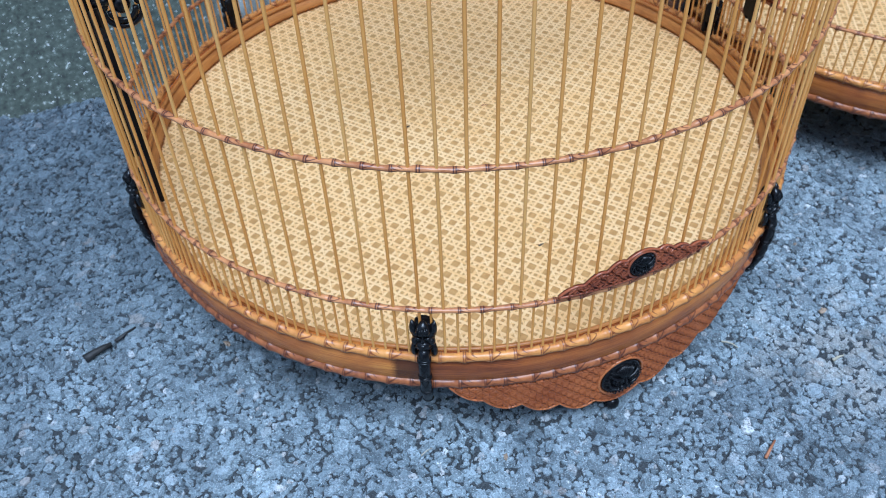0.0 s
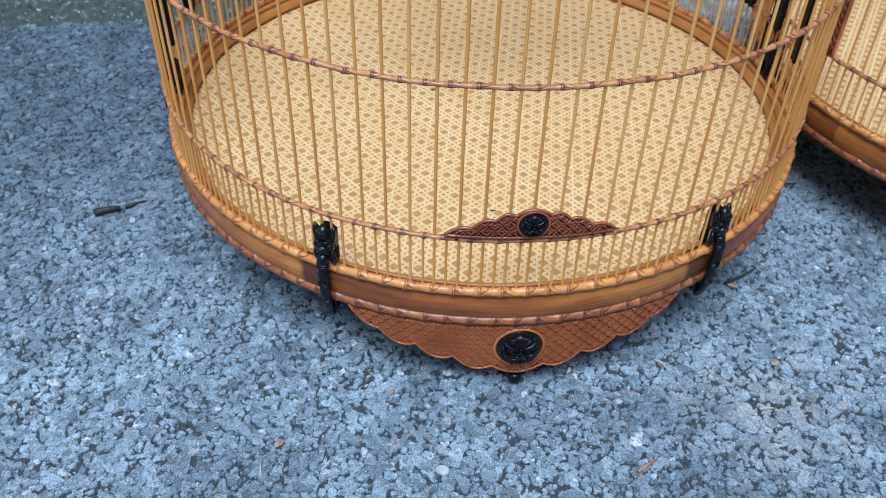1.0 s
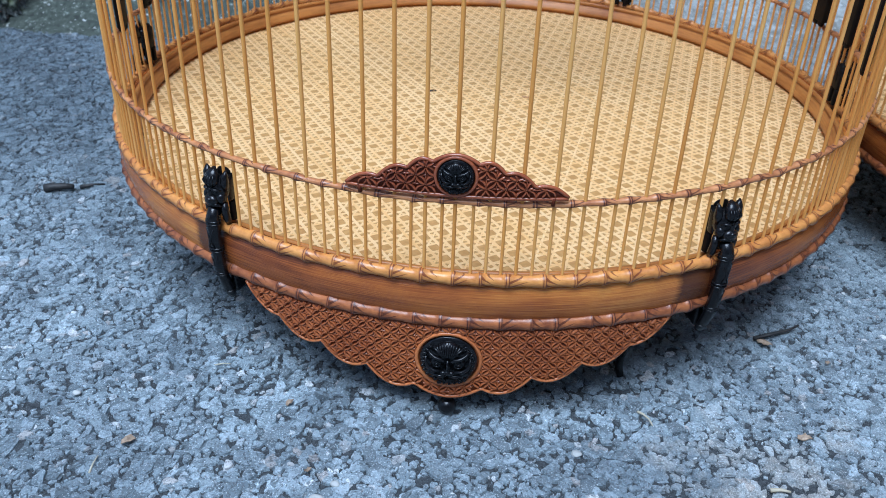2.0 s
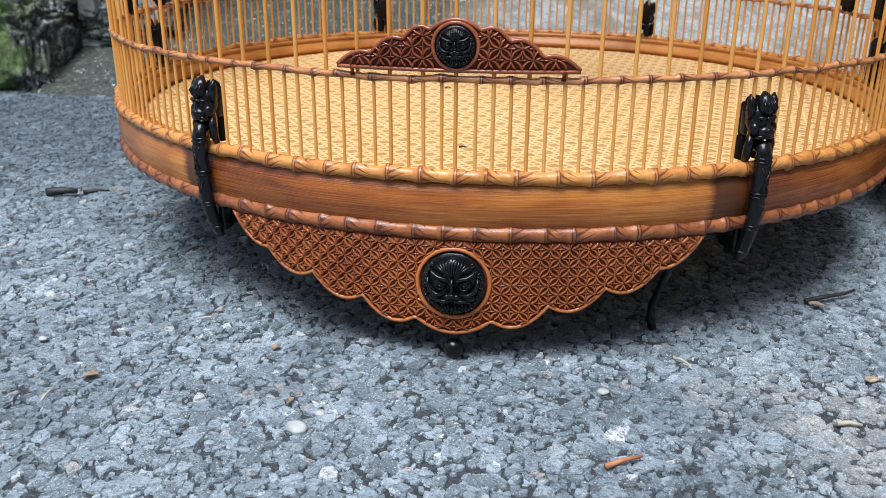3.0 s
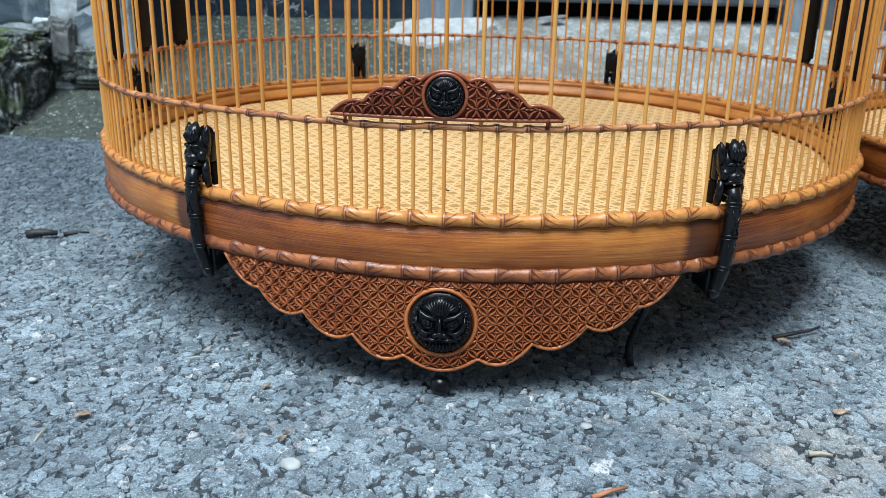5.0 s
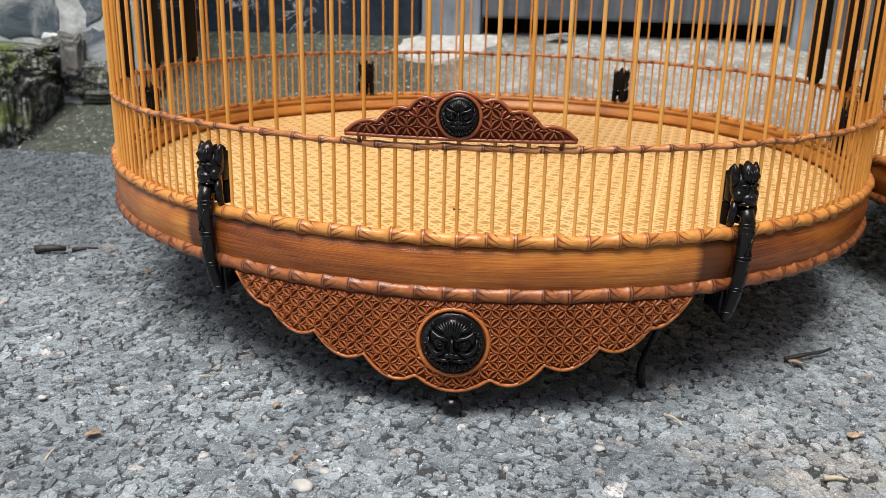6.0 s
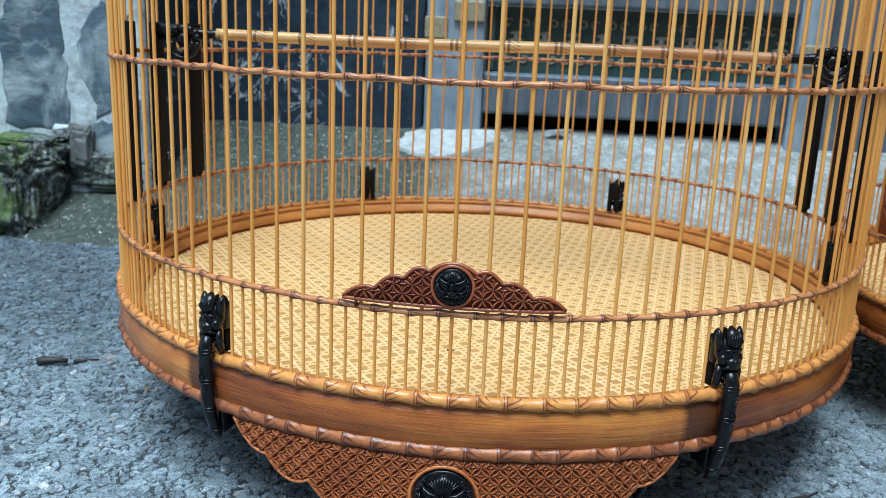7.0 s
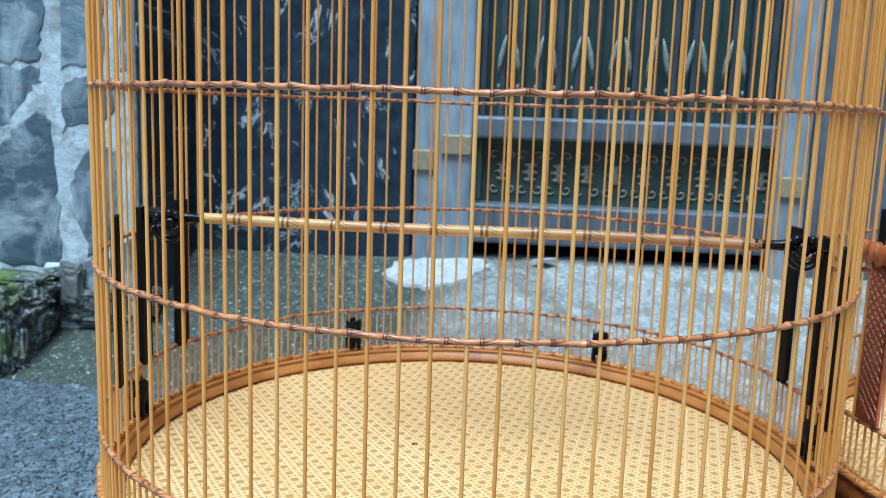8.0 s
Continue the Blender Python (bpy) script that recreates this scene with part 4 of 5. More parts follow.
# ---- ground ----
def crushed_stones(name, x0, x1, y0, y1, lots, seed, lift):
    """Chips packed side by side in the ground, worn round at their edges, each turned and tilted its own way. lots: (spacing of the packing, or 0, count, middle radius, spread, height over the ground)."""
    rng = np.random.default_rng(seed)
    k, parts = 8, []
    for pitch, count, middle, spread, proud in lots:
        if pitch:
            gx, gy = np.meshgrid(np.arange(x0, x1, pitch), np.arange(y0, y1, pitch * 0.866))
            gx = gx + (np.arange(gx.shape[0])[:, None] % 2) * pitch * 0.5
            keep = rng.uniform(size=gx.size) < 0.90
            cx = (gx.ravel() + rng.normal(0, 0.20 * pitch, gx.size))[keep]
            cy = (gy.ravel() + rng.normal(0, 0.20 * pitch, gx.size))[keep]
            count = len(cx)
        else:
            cx, cy = rng.uniform(x0, x1, count), rng.uniform(y0, y1, count)
        rad = np.clip(rng.lognormal(math.log(middle), spread, count), 0.0004, 0.0058)
        ang = (np.arange(k)[None, :] + rng.uniform(-0.38, 0.38, (count, k))) * (2 * math.pi / k) + rng.uniform(0, 6.28, (count, 1))
        out = rad[:, None] * rng.uniform(0.64, 1.20, (count, k))
        long, way = rng.uniform(1.0, 1.35, (count, 1)), rng.uniform(0, 6.28, (count, 1))
        ux, uy = out * np.cos(ang) * long, out * np.sin(ang) / long
        px, py = ux * np.cos(way) - uy * np.sin(way), ux * np.sin(way) + uy * np.cos(way)
        tilt = 0.075 + 0.00010 / rad[:, None]
        tx, ty = rng.normal(0, 1, (count, 1)) * tilt, rng.normal(0, 1, (count, 1)) * tilt
        top = (lift(cx, cy) + rng.normal(0, 0.00020, count) + proud)[:, None]
        f = rng.uniform(0.78, 0.92, (count, 1))
        dent = rng.normal(0, 0.055, (count, k)) * rad[:, None]
        upper = np.stack([cx[:, None] + px * f, cy[:, None] + py * f, top + tx * px * f + ty * py * f + dent], -1)
        lower = np.stack([cx[:, None] + px, cy[:, None] + py, np.minimum(top + tx * px + ty * py, top) - 0.30 * rad[:, None] - 0.0004], -1)
        heart = np.stack([cx + rng.normal(0, 0.2, count) * rad, cy + rng.normal(0, 0.2, count) * rad, top[:, 0] + 0.05 * rad], -1)[:, None, :]
        parts.append(np.concatenate([heart, upper, lower], 1))
    co = np.concatenate(parts, 0)
    count = len(co)
    co = co.reshape(-1, 3)
    me = bpy.data.meshes.new(name)
    i = np.arange(k)
    nxt = np.roll(i, -1)
    tris = np.stack([np.zeros(k, int), 1 + i, 1 + nxt], -1).reshape(-1)
    quads = np.stack([1 + i, 1 + i + k, 1 + nxt + k, 1 + nxt], -1).reshape(-1)
    start = np.arange(count)[:, None] * (2 * k + 1)
    loops = np.concatenate([start + tris[None, :], start + quads[None, :]], 1)
    sizes = np.tile(np.concatenate([np.full(k, 3), np.full(k, 4)]), count)
    me.vertices.add(len(co))
    me.vertices.foreach_set("co", co.ravel().astype(np.float32))
    me.loops.add(loops.size)
    me.loops.foreach_set("vertex_index", loops.ravel().astype(np.int32))
    me.polygons.add(len(sizes))
    me.polygons.foreach_set("loop_start", (np.cumsum(sizes) - sizes).astype(np.int32))
    me.polygons.foreach_set("use_smooth", np.zeros(len(sizes), bool))
    me.update(calc_edges=True)
    me.materials.append(STONES)
    return new(name, me)


def sheet(name, gx, gy, gz, material, **fields):
    ny, nx = gx.shape
    me = bpy.data.meshes.new(name)
    co = np.stack([gx, gy, gz], -1).reshape(-1, 3).astype(np.float32)
    idx = np.arange(ny * nx).reshape(ny, nx)
    quads = np.stack([idx[:-1, :-1], idx[:-1, 1:], idx[1:, 1:], idx[1:, :-1]], -1).reshape(-1, 4)
    me.vertices.add(len(co))
    me.vertices.foreach_set("co", co.ravel())
    me.loops.add(quads.size)
    me.loops.foreach_set("vertex_index", quads.ravel().astype(np.int32))
    me.polygons.add(len(quads))
    me.polygons.foreach_set("loop_start", np.arange(0, quads.size, 4, dtype=np.int32))
    me.polygons.foreach_set("use_smooth", np.ones(len(quads), bool))
    me.update(calc_edges=True)
    for key, field in fields.items():
        at = me.attributes.new(key, "FLOAT", "POINT")
        at.data.foreach_set("value", field.ravel().astype(np.float32))
    me.materials.append(material)
    return new(name, me)


def wave(gx, gy, seed, scale, n=14):
    """A gentle sum of waves for uneven surfaces."""
    rng = np.random.default_rng(seed)
    out = np.zeros(gx.shape)
    for _ in range(n):
        a, f, p = rng.uniform(0, 6.28), rng.uniform(0.4, 2.2) / scale, rng.uniform(0, 6.28)
        out += np.sin((gx * math.cos(a) + gy * math.sin(a)) * f * 6.28 + p) / (f * scale)
    return out / n


def lie(x, y):
    """How the asphalt undulates."""
    return wave(x, y, 9, 0.12) * 0.0012 + wave(x, y, 17, 0.022) * 0.0007


xs, ys = np.arange(-0.50, 0.4601, 0.003), np.arange(-0.28, 0.2301, 0.003)
gx, gy = np.meshgrid(xs, ys)
gz = lie(gx, gy) - 0.0005 + wave(gx, gy, 12, 0.012) * 0.0004
tagged(sheet("ground", gx, gy, gz, BITUMEN), "grey weathered asphalt with packed crushed stone", "ground", kind="structure")
tagged(crushed_stones("gravel", -0.49, 0.45, -0.27, 0.222, ((0.0037, 0, 0.0020, 0.32, 0.0002), (0, 1800, 0.0034, 0.20, 0.00025), (0, 52000, 0.0013, 0.30, -0.0001), (0, 60000, 0.0006, 0.35, 0.0001)), 4, lie), "blue-grey crushed stone chips set in asphalt", "gravel", kind="stuff")

gx, gy = np.meshgrid(np.concatenate([[-60, -8, -2], np.arange(-1.2, 1.21, 0.04), [2, 8, 60]]), np.concatenate([[-60, -8, -2], np.arange(-1.2, 0.6, 0.04), [2, 8, 60]]))
tagged(sheet("road", gx, gy, np.full(gx.shape, -0.0052), FAR), "grey asphalt stretching away", "road", kind="structure")

xs, ys = np.arange(-0.62, 0.9001, 0.004), np.arange(0.180, 0.4101, 0.003)
gx, gy = np.meshgrid(xs, ys)
foot = 0.197 + wave(gx, gy * 0, 3, 0.2) * 0.02
rise = np.clip((gy - foot) / (0.369 - foot), -0.2, 1.06)
gz = rise * 0.083 - 0.0015 + wave(gx, gy, 5, 0.06) * 0.003 + wave(gx, gy, 6, 0.015) * 0.0012
tagged(sheet("ramp", gx, gy, gz, RAMP), "rough concrete ramp, grey and partly mossy, rising to the gate", "ramp", kind="structure")


# ---- stone wall on one side ----
def slab(bm, outline, y0, y1, chip=0.0025):
    """A rough flat stone: an outline in x and z, with a worn edge."""
    def ring(scale, y):
        cx, cz = sum(p[0] for p in outline) / len(outline), sum(p[1] for p in outline) / len(outline)
        return [bm.verts.new((cx + (x - cx) * scale, y, cz + (z - cz) * scale)) for x, z in outline]
    back, edge, face = ring(1.06, y1), ring(1.06, y0 + chip), ring(1.01, y0)
    n = len(outline)
    for a, b in ((back, edge), (edge, face)):
        for i in range(n):
            bm.faces.new((a[i], a[(i + 1) % n], b[(i + 1) % n], b[i]))
    bm.faces.new(face)
    bmesh.ops.recalc_face_normals(bm, faces=bm.faces)


def rough(outline, rnd, n=4, amp=0.0022):
    out = []
    for (x, z), (u, v) in zip(outline, outline[1:] + outline[:1]):
        for k in range(n):
            f = k / n
            out.append((x + (u - x) * f + rnd.uniform(-amp, amp), z + (v - z) * f + rnd.uniform(-amp, amp)))
    return out


bm = bmesh.new()
box(bm, -1.6, -0.282, 0.232, 0.60, -0.02, 1.7, 0.004)
wall = tagged(moved(mesh_object("wall_west", bm, MORTAR, None, False), SIDE), "rubble wall of dark slate pieces in thick white mortar", "wall", kind="structure")
stones = [
    [(-0.400, 0.246), (-0.361, 0.247), (-0.357, 0.268), (-0.355, 0.300), (-0.360, 0.345), (-0.400, 0.345)],
    [(-0.400, 0.196), (-0.388, 0.196), (-0.370, 0.222), (-0.361, 0.228), (-0.360, 0.241), (-0.400, 0.240)],
    [(-0.400, 0.084), (-0.350, 0.080), (-0.347, 0.110), (-0.349, 0.145), (-0.353, 0.197), (-0.362, 0.207), (-0.384, 0.190), (-0.400, 0.165)],
    [(-0.338, 0.2435), (-0.310, 0.245), (-0.304, 0.290), (-0.312, 0.345), (-0.338, 0.345)],
    [(-0.340, 0.193), (-0.321, 0.199), (-0.300, 0.204), (-0.298, 0.232), (-0.316, 0.2335), (-0.3386, 0.2305)],
    [(-0.322, 0.092), (-0.300, 0.108), (-0.296, 0.172), (-0.314, 0.184), (-0.334, 0.160), (-0.337, 0.135)],
    [(-0.292, 0.242), (-0.286, 0.242), (-0.286, 0.345), (-0.292, 0.345)],
    [(-0.331, 0.052), (-0.288, 0.056), (-0.288, 0.104), (-0.310, 0.088), (-0.329, 0.086)],
    [(-0.400, 0.030), (-0.344, 0.034), (-0.343, 0.074), (-0.400, 0.078)],
]
rnd = random.Random(21)
z = 0.03
while z < 0.7:
    h = rnd.uniform(0.05, 0.085)
    x = -0.402 - rnd.uniform(0, 0.03)
    while x > -0.8:
        w = rnd.uniform(0.05, 0.11)
        stones.append([(x - w, z + rnd.uniform(0, 0.012)), (x - rnd.uniform(0.006, 0.014), z + rnd.uniform(0, 0.012)), (x - rnd.uniform(0.006, 0.014), z + h - 0.012), (x - w * 0.6, z + h - rnd.uniform(0.004, 0.012)), (x - w, z + h - 0.016)])
        x -= w + 0.004
    z += h
for x in (-0.385, -0.335):
    z = 0.357
    while z < 0.7:
        h = rnd.uniform(0.05, 0.09)
        stones.append([(x - 0.022, z), (x + 0.026, z + 0.004), (x + 0.024, z + h - 0.01), (x - 0.02, z + h - 0.012)])
        z += h
for st in stones:
    bm = bmesh.new()
    slab(bm, rough(st, rnd, 5, 0.0026), 0.2312 + rnd.uniform(-0.0008, 0.0006), 0.236, 0.0008)
    mesh_object("slate_stone", bm, SLATE, wall, False)


def boulder(x, y, z, rx, ry, rz, seed, label, material=None):
    """A broken, layered rock: squarish, with ledges and pits."""
    bm = bmesh.new()
    bmesh.ops.create_icosphere(bm, subdivisions=6 if rx > 0.02 else 5, radius=1.0)
    off = Vector((seed * 3.1, seed * 1.7, 0))
    for v in bm.verts:
        p = v.co.copy()
        q = Vector([math.copysign(abs(c) ** 0.5, c) for c in p])
        ledge = noise.noise(Vector((p.x * 0.9, p.y * 0.9, p.z * 2.2)) + off)
        d = 1 + 0.20 * noise.noise(p * 1.6 + off) + 0.05 * ledge + 0.14 * noise.noise(p * 5 + off) - 0.10 * abs(noise.noise(p * 9 + off)) + 0.06 * noise.noise(p * 17 + off) + 0.03 * noise.noise(p * 40 + off)
        v.co = Vector((x + q.x * rx * d, y + q.y * ry * d, z + q.z * rz * d))
    return tagged(moved(mesh_object("rock", bm, material or ROCK), SIDE), label, "rock")


boulder(-0.394, 0.212, 0.030, 0.043, 0.037, 0.040, 1, "mossy broken grey rock at the foot of the wall")
boulder(-0.380, 0.222, 0.064, 0.034, 0.016, 0.011, 6, "flat mossy rock lying on a larger rock")
boulder(-0.484, 0.205, 0.030, 0.045, 0.045, 0.050, 2, "mossy green rock at the foot of the wall")
boulder(-0.336, 0.231, 0.066, 0.010, 0.009, 0.019, 3, "small rounded dark rock wedged against the wall", DARK_STONE)
boulder(-0.318, 0.236, 0.050, 0.030, 0.011, 0.016, 4, "low strip of damp dark rubble under the wall")
boulder(-0.288, 0.246, 0.052, 0.018, 0.010, 0.012, 5, "small damp grey rock against the wall")
boulder(-0.350, 0.226, 0.079, 0.0070, 0.0055, 0.0055, 8, "small pale lump of mortar on the rocks", MORTAR)

# ---- gateway behind ----
bm = bmesh.new()
box(bm, -0.281, -0.0728, 0.339, 0.378, 0.062, 1.6, 0.002)
tagged(moved(mesh_object("door_1", bm, DOOR, None, False), GATEWAY), "dark blue-black slab door with pale scratches", "door", kind="structure")

bm = bmesh.new()
box(bm, -0.2818, -0.2770, 0.2345, 0.3386, 0.045, 1.6, 0.001)
tagged(moved(mesh_object("door_reveal", bm, DOOR, None, False), GATEWAY), "dark blue-black slab lining the doorway beside the rubble wall", "door reveal", kind="structure")


def post(x0, x1, y0, label, blocks):
    p = tagged(moved(new("gate_post"), GATEWAY), label, "gate post", "gate posts")
    bm = bmesh.new()
    box(bm, x0, x1, y0, 0.386, 0.070, 1.6, 0.003)
    part("shaft", bm, STEEL, p, smooth=False)
    for a, b, lo, hi in blocks:
        bm = bmesh.new()
        box(bm, x0 + a, x0 + b, y0 - 0.004, y0 + 0.012, lo, hi, 0.0015)
        part("hinge_block", bm, TAN, p, "tan hinge block", False)
    return p


post(-0.0710, -0.0190, 0.336, "blue-grey steel gate post with tan hinge blocks", ((0.0245, 0.0515, 0.178, 0.196), (-0.001, 0.0185, 0.163, 0.182)))
post(0.246, 0.272, 0.336, "narrow blue-grey steel gate post with a tan hinge block", ((0.002, 0.024, 0.152, 0.170),))

gate = tagged(moved(new("gate"), GATEWAY), "dark green gate with gilt ornament panels between grey rails", "gate")
for z0, z1, y0 in ((0.0996, 0.1357, 0.338), (0.1936, 0.2134, 0.336), (0.5, 0.53, 0.338)):
    bm = bmesh.new()
    box(bm, -0.0185, 0.2455, y0, 0.358, z0, z1, 0.0025)
    part("rail", bm, RAIL, gate, "grey steel rail", False)
bm = bmesh.new()
box(bm, -0.0185, 0.2455, 0.3550, 0.3620, 0.1359, 0.1934, 0.0008)
part("ornament_board", bm, GREEN, gate, smooth=False)
bm = bmesh.new()
box(bm, -0.0185, 0.2455, 0.3580, 0.3640, 0.2136, 0.4998, 0.0008)
part("back_board", bm, GREEN, gate, smooth=False)
bm = bmesh.new()
box(bm, -0.0155, -0.0105, 0.3460, 0.3550, 0.1375, 0.1930, 0.001)
stile = part("stile", bm, GREEN, gate, smooth=False)
motif = bmesh.new()
for dz, w in ((0.0, 0.0075), (0.0065, 0.0060), (-0.0065, 0.0060)):
    blob(motif, 0, 0.3545, 0.164 + dz, w, 0.0024, 0.0022, None, 12, 6)
blob(motif, 0, 0.3545, 0.164, 0.0028, 0.0032, 0.0085, None, 10, 8)
for sg in (1, -1):
    for up in (1, -1):
        curl = [(sg * (0.0075 + (0.0048 - 0.00045 * k) * math.cos(2.6 - 0.62 * k)), 0.3541, 0.164 + up * (0.0150 + (0.0048 - 0.00045 * k) * math.sin(2.6 - 0.62 * k))) for k in range(10)]
        tube(motif, curl, [0.0007 + 0.0006 * math.sin(math.pi * k / 9) for k in range(10)], 6)
first = part("gilt_motif", motif, GOLD, gate, "aged gilt cast motif")
first.matrix_basis = Matrix.Translation((0.008, 0, 0))
for k in range(1, 10):
    share("gilt_motif", first.data, gate, Matrix.Translation((0.008 + 0.0255 * k, 0, 0)))
bm = bmesh.new()
box(bm, -0.0026, 0.0026, 0.3475, 0.3580, 0.2136, 0.4998, 0.0008)
bar = part("bar", bm, DARK_BAR, gate, "dark upright bar", False)
bar.matrix_basis = Matrix.Translation((-0.012, 0, 0))
for k in range(1, 16):
    share("bar", bar.data, gate, Matrix.Translation((-0.012 + 0.0166 * k, 0, 0)))
leaf = bmesh.new()
for sg in (1, -1):
    tube(leaf, [(sg * 0.0030, 0.3465, 0.2850), (sg * 0.0044, 0.3460, 0.2780), (sg * 0.0062, 0.3460, 0.2690), (sg * 0.0080, 0.3462, 0.2590), (sg * 0.0094, 0.3466, 0.2510)], [0.0003, 0.0016, 0.0025, 0.0021, 0.0004], 8, 0.9)
    blob(leaf, sg * 0.0085, 0.3466, 0.2400, 0.0013, 0.0010, 0.0024, None, 8, 6)
first = part("leaf_ornament", leaf, PALE, gate, "pale painted leaf ornament")
first.matrix_basis = Matrix.Translation((0.010, 0, 0))
for k in range(1, 7):
    share("leaf_ornament", first.data, gate, Matrix.Translation((0.010 + 0.0324 * k, 0, 0)))
# shade in the gap under the lower rail, added as a black strip
bm = bmesh.new()
box(bm, -0.0185, 0.2455, 0.3680, 0.3780, 0.060, 0.0994, 0.001)
part("kick_board", bm, SLAT, gate, smooth=False)

bm = bmesh.new()
box(bm, 0.2730, 1.6, 0.342, 0.60, 0.04, 1.6, 0.004)
tagged(moved(mesh_object("wall_north", bm, RAIL, None, False), GATEWAY), "plain blue-grey wall beside the gate", "wall", kind="structure")

bm = bmesh.new()
rnd = random.Random(31)
outline = rough([(-0.094, 0.312), (-0.078, 0.300), (-0.052, 0.297), (-0.030, 0.303), (-0.012, 0.314), (0.003, 0.328), (-0.001, 0.337), (-0.060, 0.336), (-0.086, 0.328)], rnd, 4, 0.0016)
top = []
for x, y in outline:
    top.append((x, y, 0.083 * (y - 0.168) / 0.170))
lo, hi = [bm.verts.new((x, y, z - 0.003)) for x, y, z in top], [bm.verts.new((x * 0.96 - 0.002, (y - 0.316) * 0.92 + 0.316, z + 0.0022)) for x, y, z in top]
n = len(top)
for i in range(n):
    bm.faces.new((lo[i], lo[(i + 1) % n], hi[(i + 1) % n], hi[i]))
bm.faces.new(hi)
bmesh.ops.recalc_face_normals(bm, faces=bm.faces)
tagged(moved(mesh_object("cement_patch", bm, CEMENT, None, False), GATEWAY), "irregular whitish cement patch on the ramp", "cement patch")

bm = bmesh.new()
shard = rough([(0.038, 0.334), (0.052, 0.330), (0.062, 0.335), (0.050, 0.341)], rnd, 3, 0.0012)
lo, hi = [bm.verts.new((x, y, 0.0850 + 0.12 * (x - 0.038))) for x, y in shard], [bm.verts.new((x, y, 0.0868 + 0.12 * (x - 0.038))) for x, y in shard]
for i in range(len(shard)):
    bm.faces.new((lo[i], lo[(i + 1) % len(shard)], hi[(i + 1) % len(shard)], hi[i]))
bm.faces.new(hi)
bm.faces.new(lo[::-1])
bmesh.ops.recalc_face_normals(bm, faces=bm.faces)
tagged(moved(mesh_object("shard", bm, CEMENT, None, False), GATEWAY), "thin whitish shard lying on the ramp", "shard")

# ---- the two cages ----
cage = build_cage()
other = copy_thing(cage, pose(0.3395, 0.020, 0, 0, 0, 113))
tagged(other, "round golden bamboo bird cage with a carved brown door")


def carved_post(parent):
    """An upright carved brown board on the other cage's wall, with a cross bar on top."""
    half = 0.0072
    bm = bmesh.new()
    shell(bm, half, lambda s: 0.0885, lambda s: 0.1590, 0.1652, 0.1676, 8)
    ob = part("door_post", bm, CARVED_RED, parent, "upright dark brown board carved with diamonds")
    bm = bmesh.new()
    for k in range(-16, 17):
        z = 0.1235 + k * 0.0042
        for sg in (1, -1):
            pts = [(sg * (-0.0066 + 0.0132 * u), z - 0.0066 + 0.0132 * u) for u in (0, 0.25, 0.5, 0.75, 1.0)]
            pts = [p for p in pts if 0.090 < p[1] < 0.158]
            if len(pts) > 2:
                rib(bm, pts, 0.00035, 0.0006, 0.1676)
    part("diamond_carving", bm, CARVED_RED, ob)
    bm = bmesh.new()
    shell(bm, 0.017, lambda s: 0.1582 + 0.0012 * math.sin(s * 900), lambda s: 0.1665 + 0.0010 * math.sin(s * 700), 0.1650, 0.1690, 40)
    part("cross_bar", bm, CARVED, ob, "carved brown cross bar")
    return ob


carved_post(other).matrix_basis = pose(0, 0, 0, 0, 0, -75.6 - 113)


def plain_wall(name, x0, x1, y0, y1, h, label):
    bm = bmesh.new()
    box(bm, x0, x1, y0, y1, -0.02, h, 0.01)
    return tagged(mesh_object(name, bm, PLASTER, None, False), label, "wall", kind="structure")


# two unseen walls, added to block low sky light and deepen the shadows
PLASTER = m_plain("grey_render", (0.20, 0.20, 0.19), (0.34, 0.34, 0.33), 0.85, 30.0)
plain_wall("wall_south", -4.0, 4.0, -3.9, -3.6, 2.6, "unseen plain grey wall added behind the camera to cut low sky light")
plain_wall("wall_east", 2.4, 2.7, -3.6, 0.6, 2.6, "unseen plain grey side wall added to cut low sky light")


# ---- litter on the ground ----
def twig(pts, r, material, label, name="twig"):
    bm = bmesh.new()
    tube(bm, pts, [r * (1.0 - 0.5 * k / (len(pts) - 1)) for k in range(len(pts))], 6)
    return tagged(mesh_object(name.replace(" ", "_"), bm, material), label, name)


def flake(x, y, size, turn, label):
    """A torn, crumpled scrap of dry leaf."""
    rnd = random.Random(int(x * 1e4))
    bm = bmesh.new()
    ring = []
    form = [(rnd.uniform(0.55, 1.15), rnd.uniform(0.0004, 0.0016)) for _ in range(11)]
    for lay in (0.0, 0.0003):
        row = []
        for k, (q, h) in enumerate(form):
            a = 2 * math.pi * k / 11
            u, v = size * math.cos(a) * q, 0.6 * size * math.sin(a) * q
            row.append(bm.verts.new((x + u * math.cos(turn) - v * math.sin(turn), y + u * math.sin(turn) + v * math.cos(turn), 0.0006 + lay + h)))
        row.append(bm.verts.new((x, y, 0.0022 + lay)))
        ring.append(row)
    for k in range(11):
        n = (k + 1) % 11
        bm.faces.new((ring[1][k], ring[1][n], ring[1][11]))
        bm.faces.new((ring[0][n], ring[0][k], ring[0][11]))
        bm.faces.new((ring[0][k], ring[0][n], ring[1][n], ring[1][k]))
    return tagged(mesh_object("leaf_scrap", bm, DRY, None, False), label, "leaf scrap")


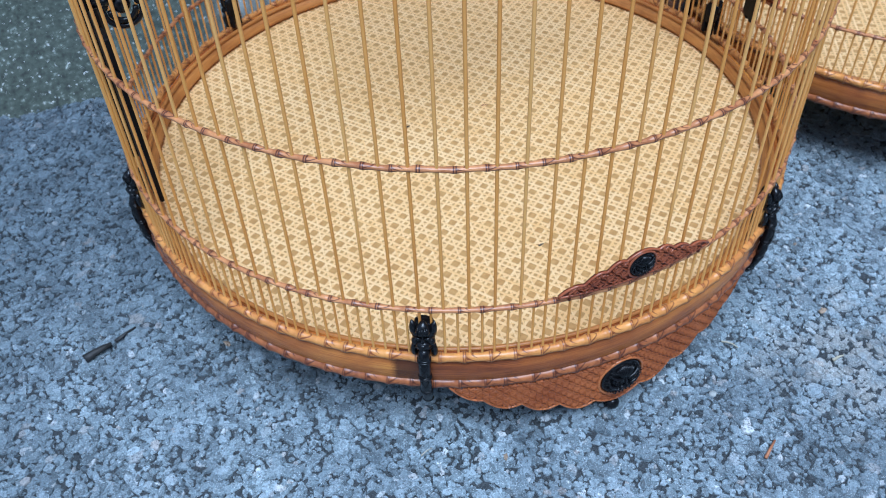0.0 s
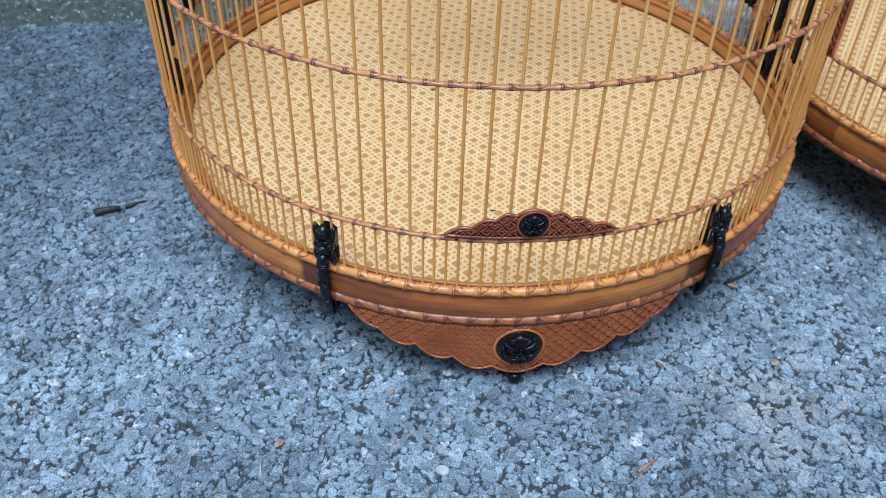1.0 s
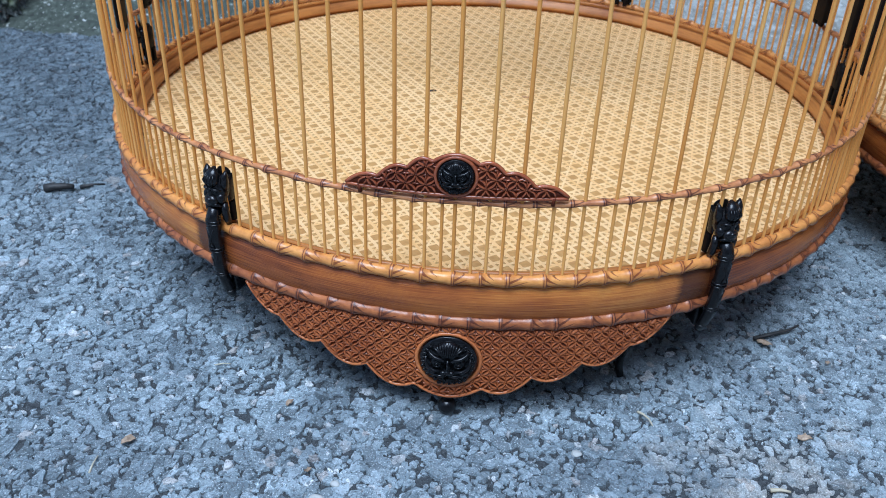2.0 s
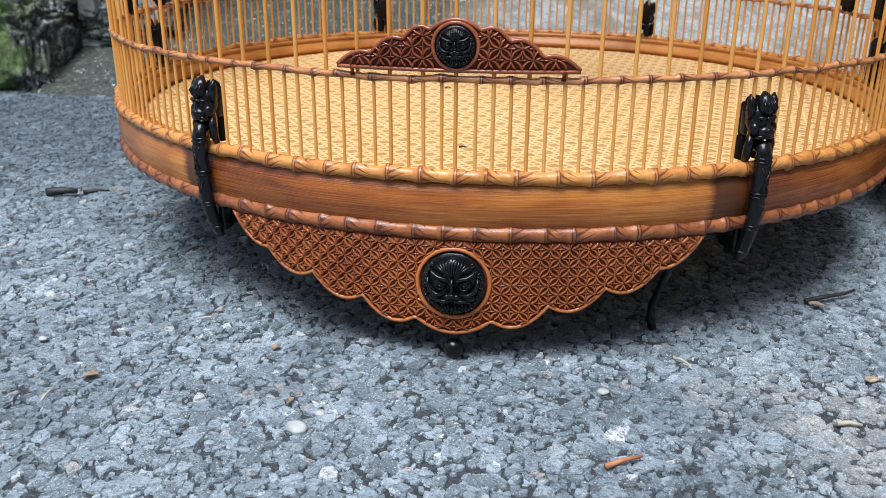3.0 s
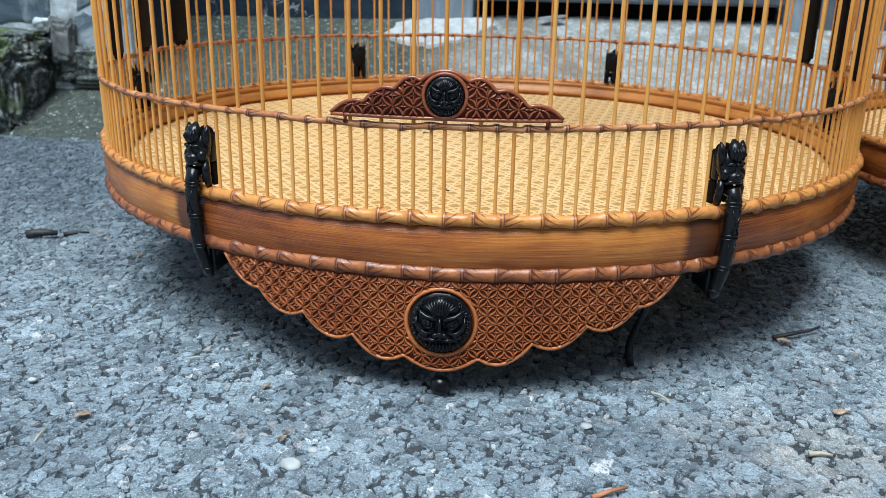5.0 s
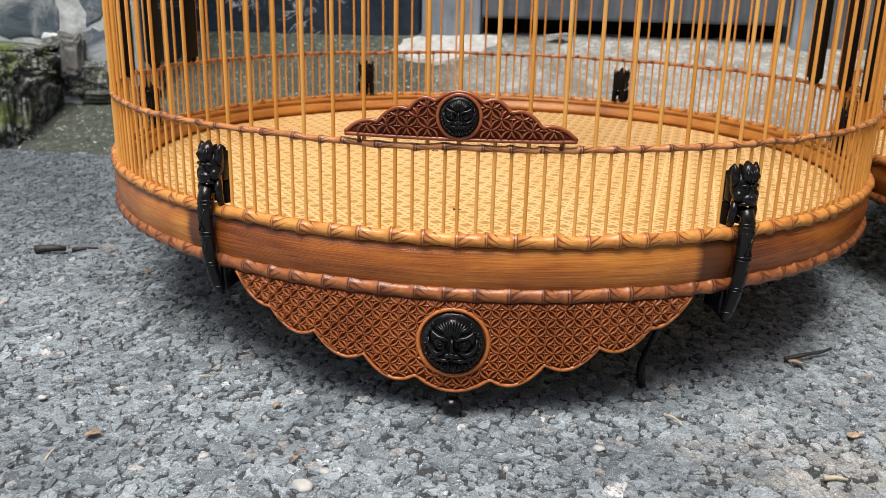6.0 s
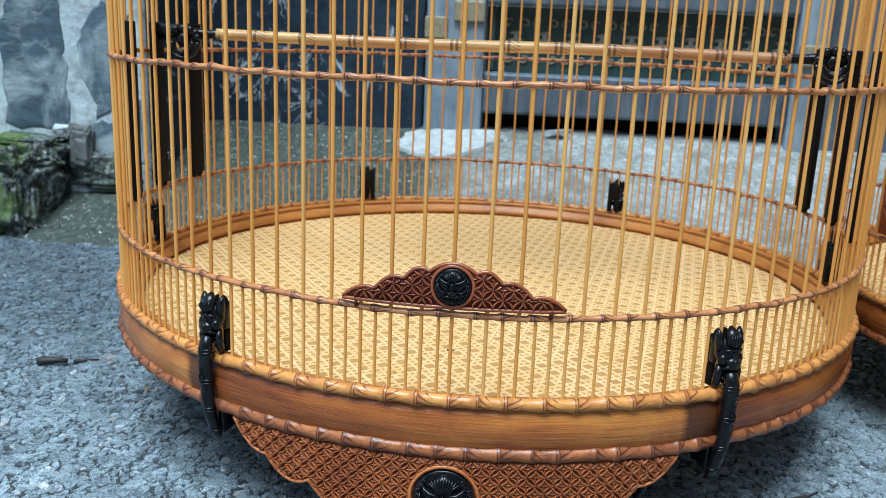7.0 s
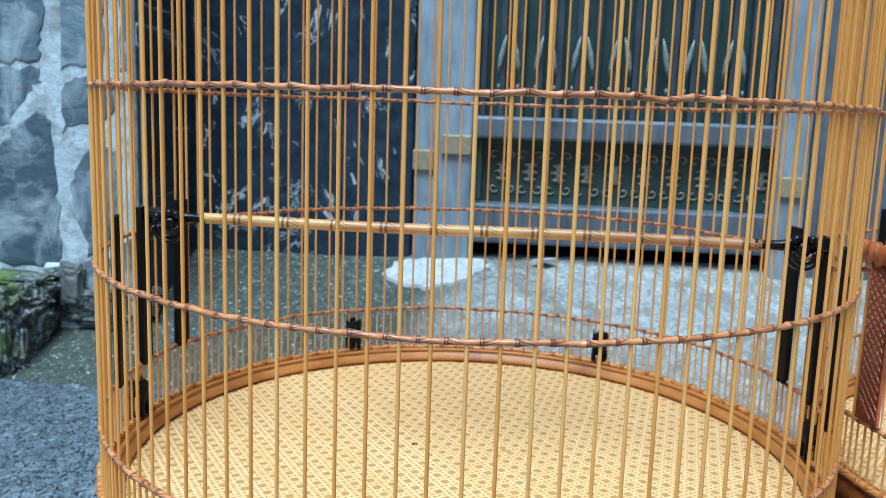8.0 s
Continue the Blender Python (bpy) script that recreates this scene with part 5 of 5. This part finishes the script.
twig([(-0.2144, -0.0314, 0.0020), (-0.2105, -0.0303, 0.0026), (-0.2056, -0.0287, 0.0026), (-0.2012, -0.0273, 0.0020)], 0.0024, TWIG, "short thick black stub of twig on the asphalt")
twig([(-0.1992, -0.0256, 0.0010), (-0.1939, -0.0229, 0.0013), (-0.1885, -0.0203, 0.0008)], 0.0011, TWIG, "thin dark twig end on the asphalt")
twig([(0.1175, -0.1057, 0.0014), (0.1260, -0.1028, 0.0026), (0.1325, -0.0993, 0.0024), (0.1367, -0.0963, 0.0028)], 0.0009, TWIG, "thin dark bent twig on the asphalt")
twig([(0.0443, -0.2145, 0.0012), (0.0488, -0.2119, 0.0018), (0.0535, -0.2093, 0.0016)], 0.0008, RUST, "short reddish-brown stick on the asphalt", "stick")
twig([(0.1063, -0.1863, 0.0014), (0.1095, -0.1860, 0.0018), (0.1127, -0.1862, 0.0014)], 0.0008, STRAW, "short pale straw-coloured chip on the asphalt", "wood chip")
flake(-0.1039, -0.1915, 0.0030, 0.4, "small tan scrap of dry leaf on the asphalt")
flake(0.1209, -0.1082, 0.0032, -0.2, "small tan scrap of dry leaf beside a twig")
flake(-0.0553, -0.1667, 0.0018, 1.2, "tiny pinkish scrap of dry leaf on the asphalt")
flake(-0.1494, -0.0513, 0.0026, 2.0, "small yellowish scrap of dry leaf on the asphalt")
flake(0.1233, -0.1603, 0.0028, 0.3, "small brownish scrap of dry leaf on the asphalt")
flake(-0.0415, -0.1967, 0.0014, 0.9, "tiny brownish scrap of dry leaf on the asphalt")
flake(0.1427, -0.1176, 0.0012, 0.1, "tiny yellow scrap of leaf on the asphalt")
twig([(-0.1100, -0.2065, 0.0010), (-0.1103, -0.2030, 0.0014), (-0.1105, -0.1989, 0.0010)], 0.0004, STRAW, "thin pale straw on the asphalt", "straw")
twig([(0.0672, -0.1545, 0.0010), (0.0690, -0.1560, 0.0014), (0.0708, -0.1582, 0.0014), (0.0718, -0.1609, 0.0010)], 0.0005, STRAW, "short bent pale straw on the asphalt", "straw")
twig([(-0.0880, -0.1500, 0.0010), (-0.0850, -0.1490, 0.0013), (-0.0822, -0.1486, 0.0010)], 0.0003, STRAW, "tiny pale fibre on the asphalt", "straw")


def pebble(x, y, r, seed, label):
    bm = bmesh.new()
    bmesh.ops.create_icosphere(bm, subdivisions=3, radius=1.0)
    off = Vector((seed * 2.3, seed * 0.7, 0))
    for v in bm.verts:
        d = 1 + 0.28 * noise.noise(v.co * 1.3 + off) + 0.08 * noise.noise(v.co * 4 + off)
        v.co = Vector((x + v.co.x * r * d, y + v.co.y * r * 0.8 * d, 0.0006 + v.co.z * r * 0.45 * d))
    return tagged(mesh_object("pebble", bm, WHITE_STONE), label, "pebble")


pebble(-0.0361, -0.2082, 0.0030, 1, "whitish flat pebble on the asphalt")
pebble(-0.0320, -0.2006, 0.0016, 2, "small whitish pebble on the asphalt")
pebble(0.0449, -0.1774, 0.0018, 3, "small whitish pebble on the asphalt")
pebble(-0.1312, -0.1708, 0.0015, 4, "tiny whitish pebble on the asphalt")

# bits of husk lying on the mat
twig([(-0.0266, 0.0080, 0.0511), (-0.0251, 0.0086, 0.0514), (-0.0236, 0.0088, 0.0511)], 0.0004, TWIG, "tiny dark seed husk on the woven mat", "seed husk")
twig([(0.0188, 0.0086, 0.0510), (0.0206, 0.0083, 0.0512), (0.0226, 0.0078, 0.0510)], 0.0003, RUST, "thin brown fibre on the woven mat", "fibre")
twig([(-0.0063, -0.1020, 0.0511), (-0.0050, -0.1022, 0.0514), (-0.0037, -0.1018, 0.0511)], 0.0004, TWIG, "tiny dark seed husk on the woven mat", "seed husk")
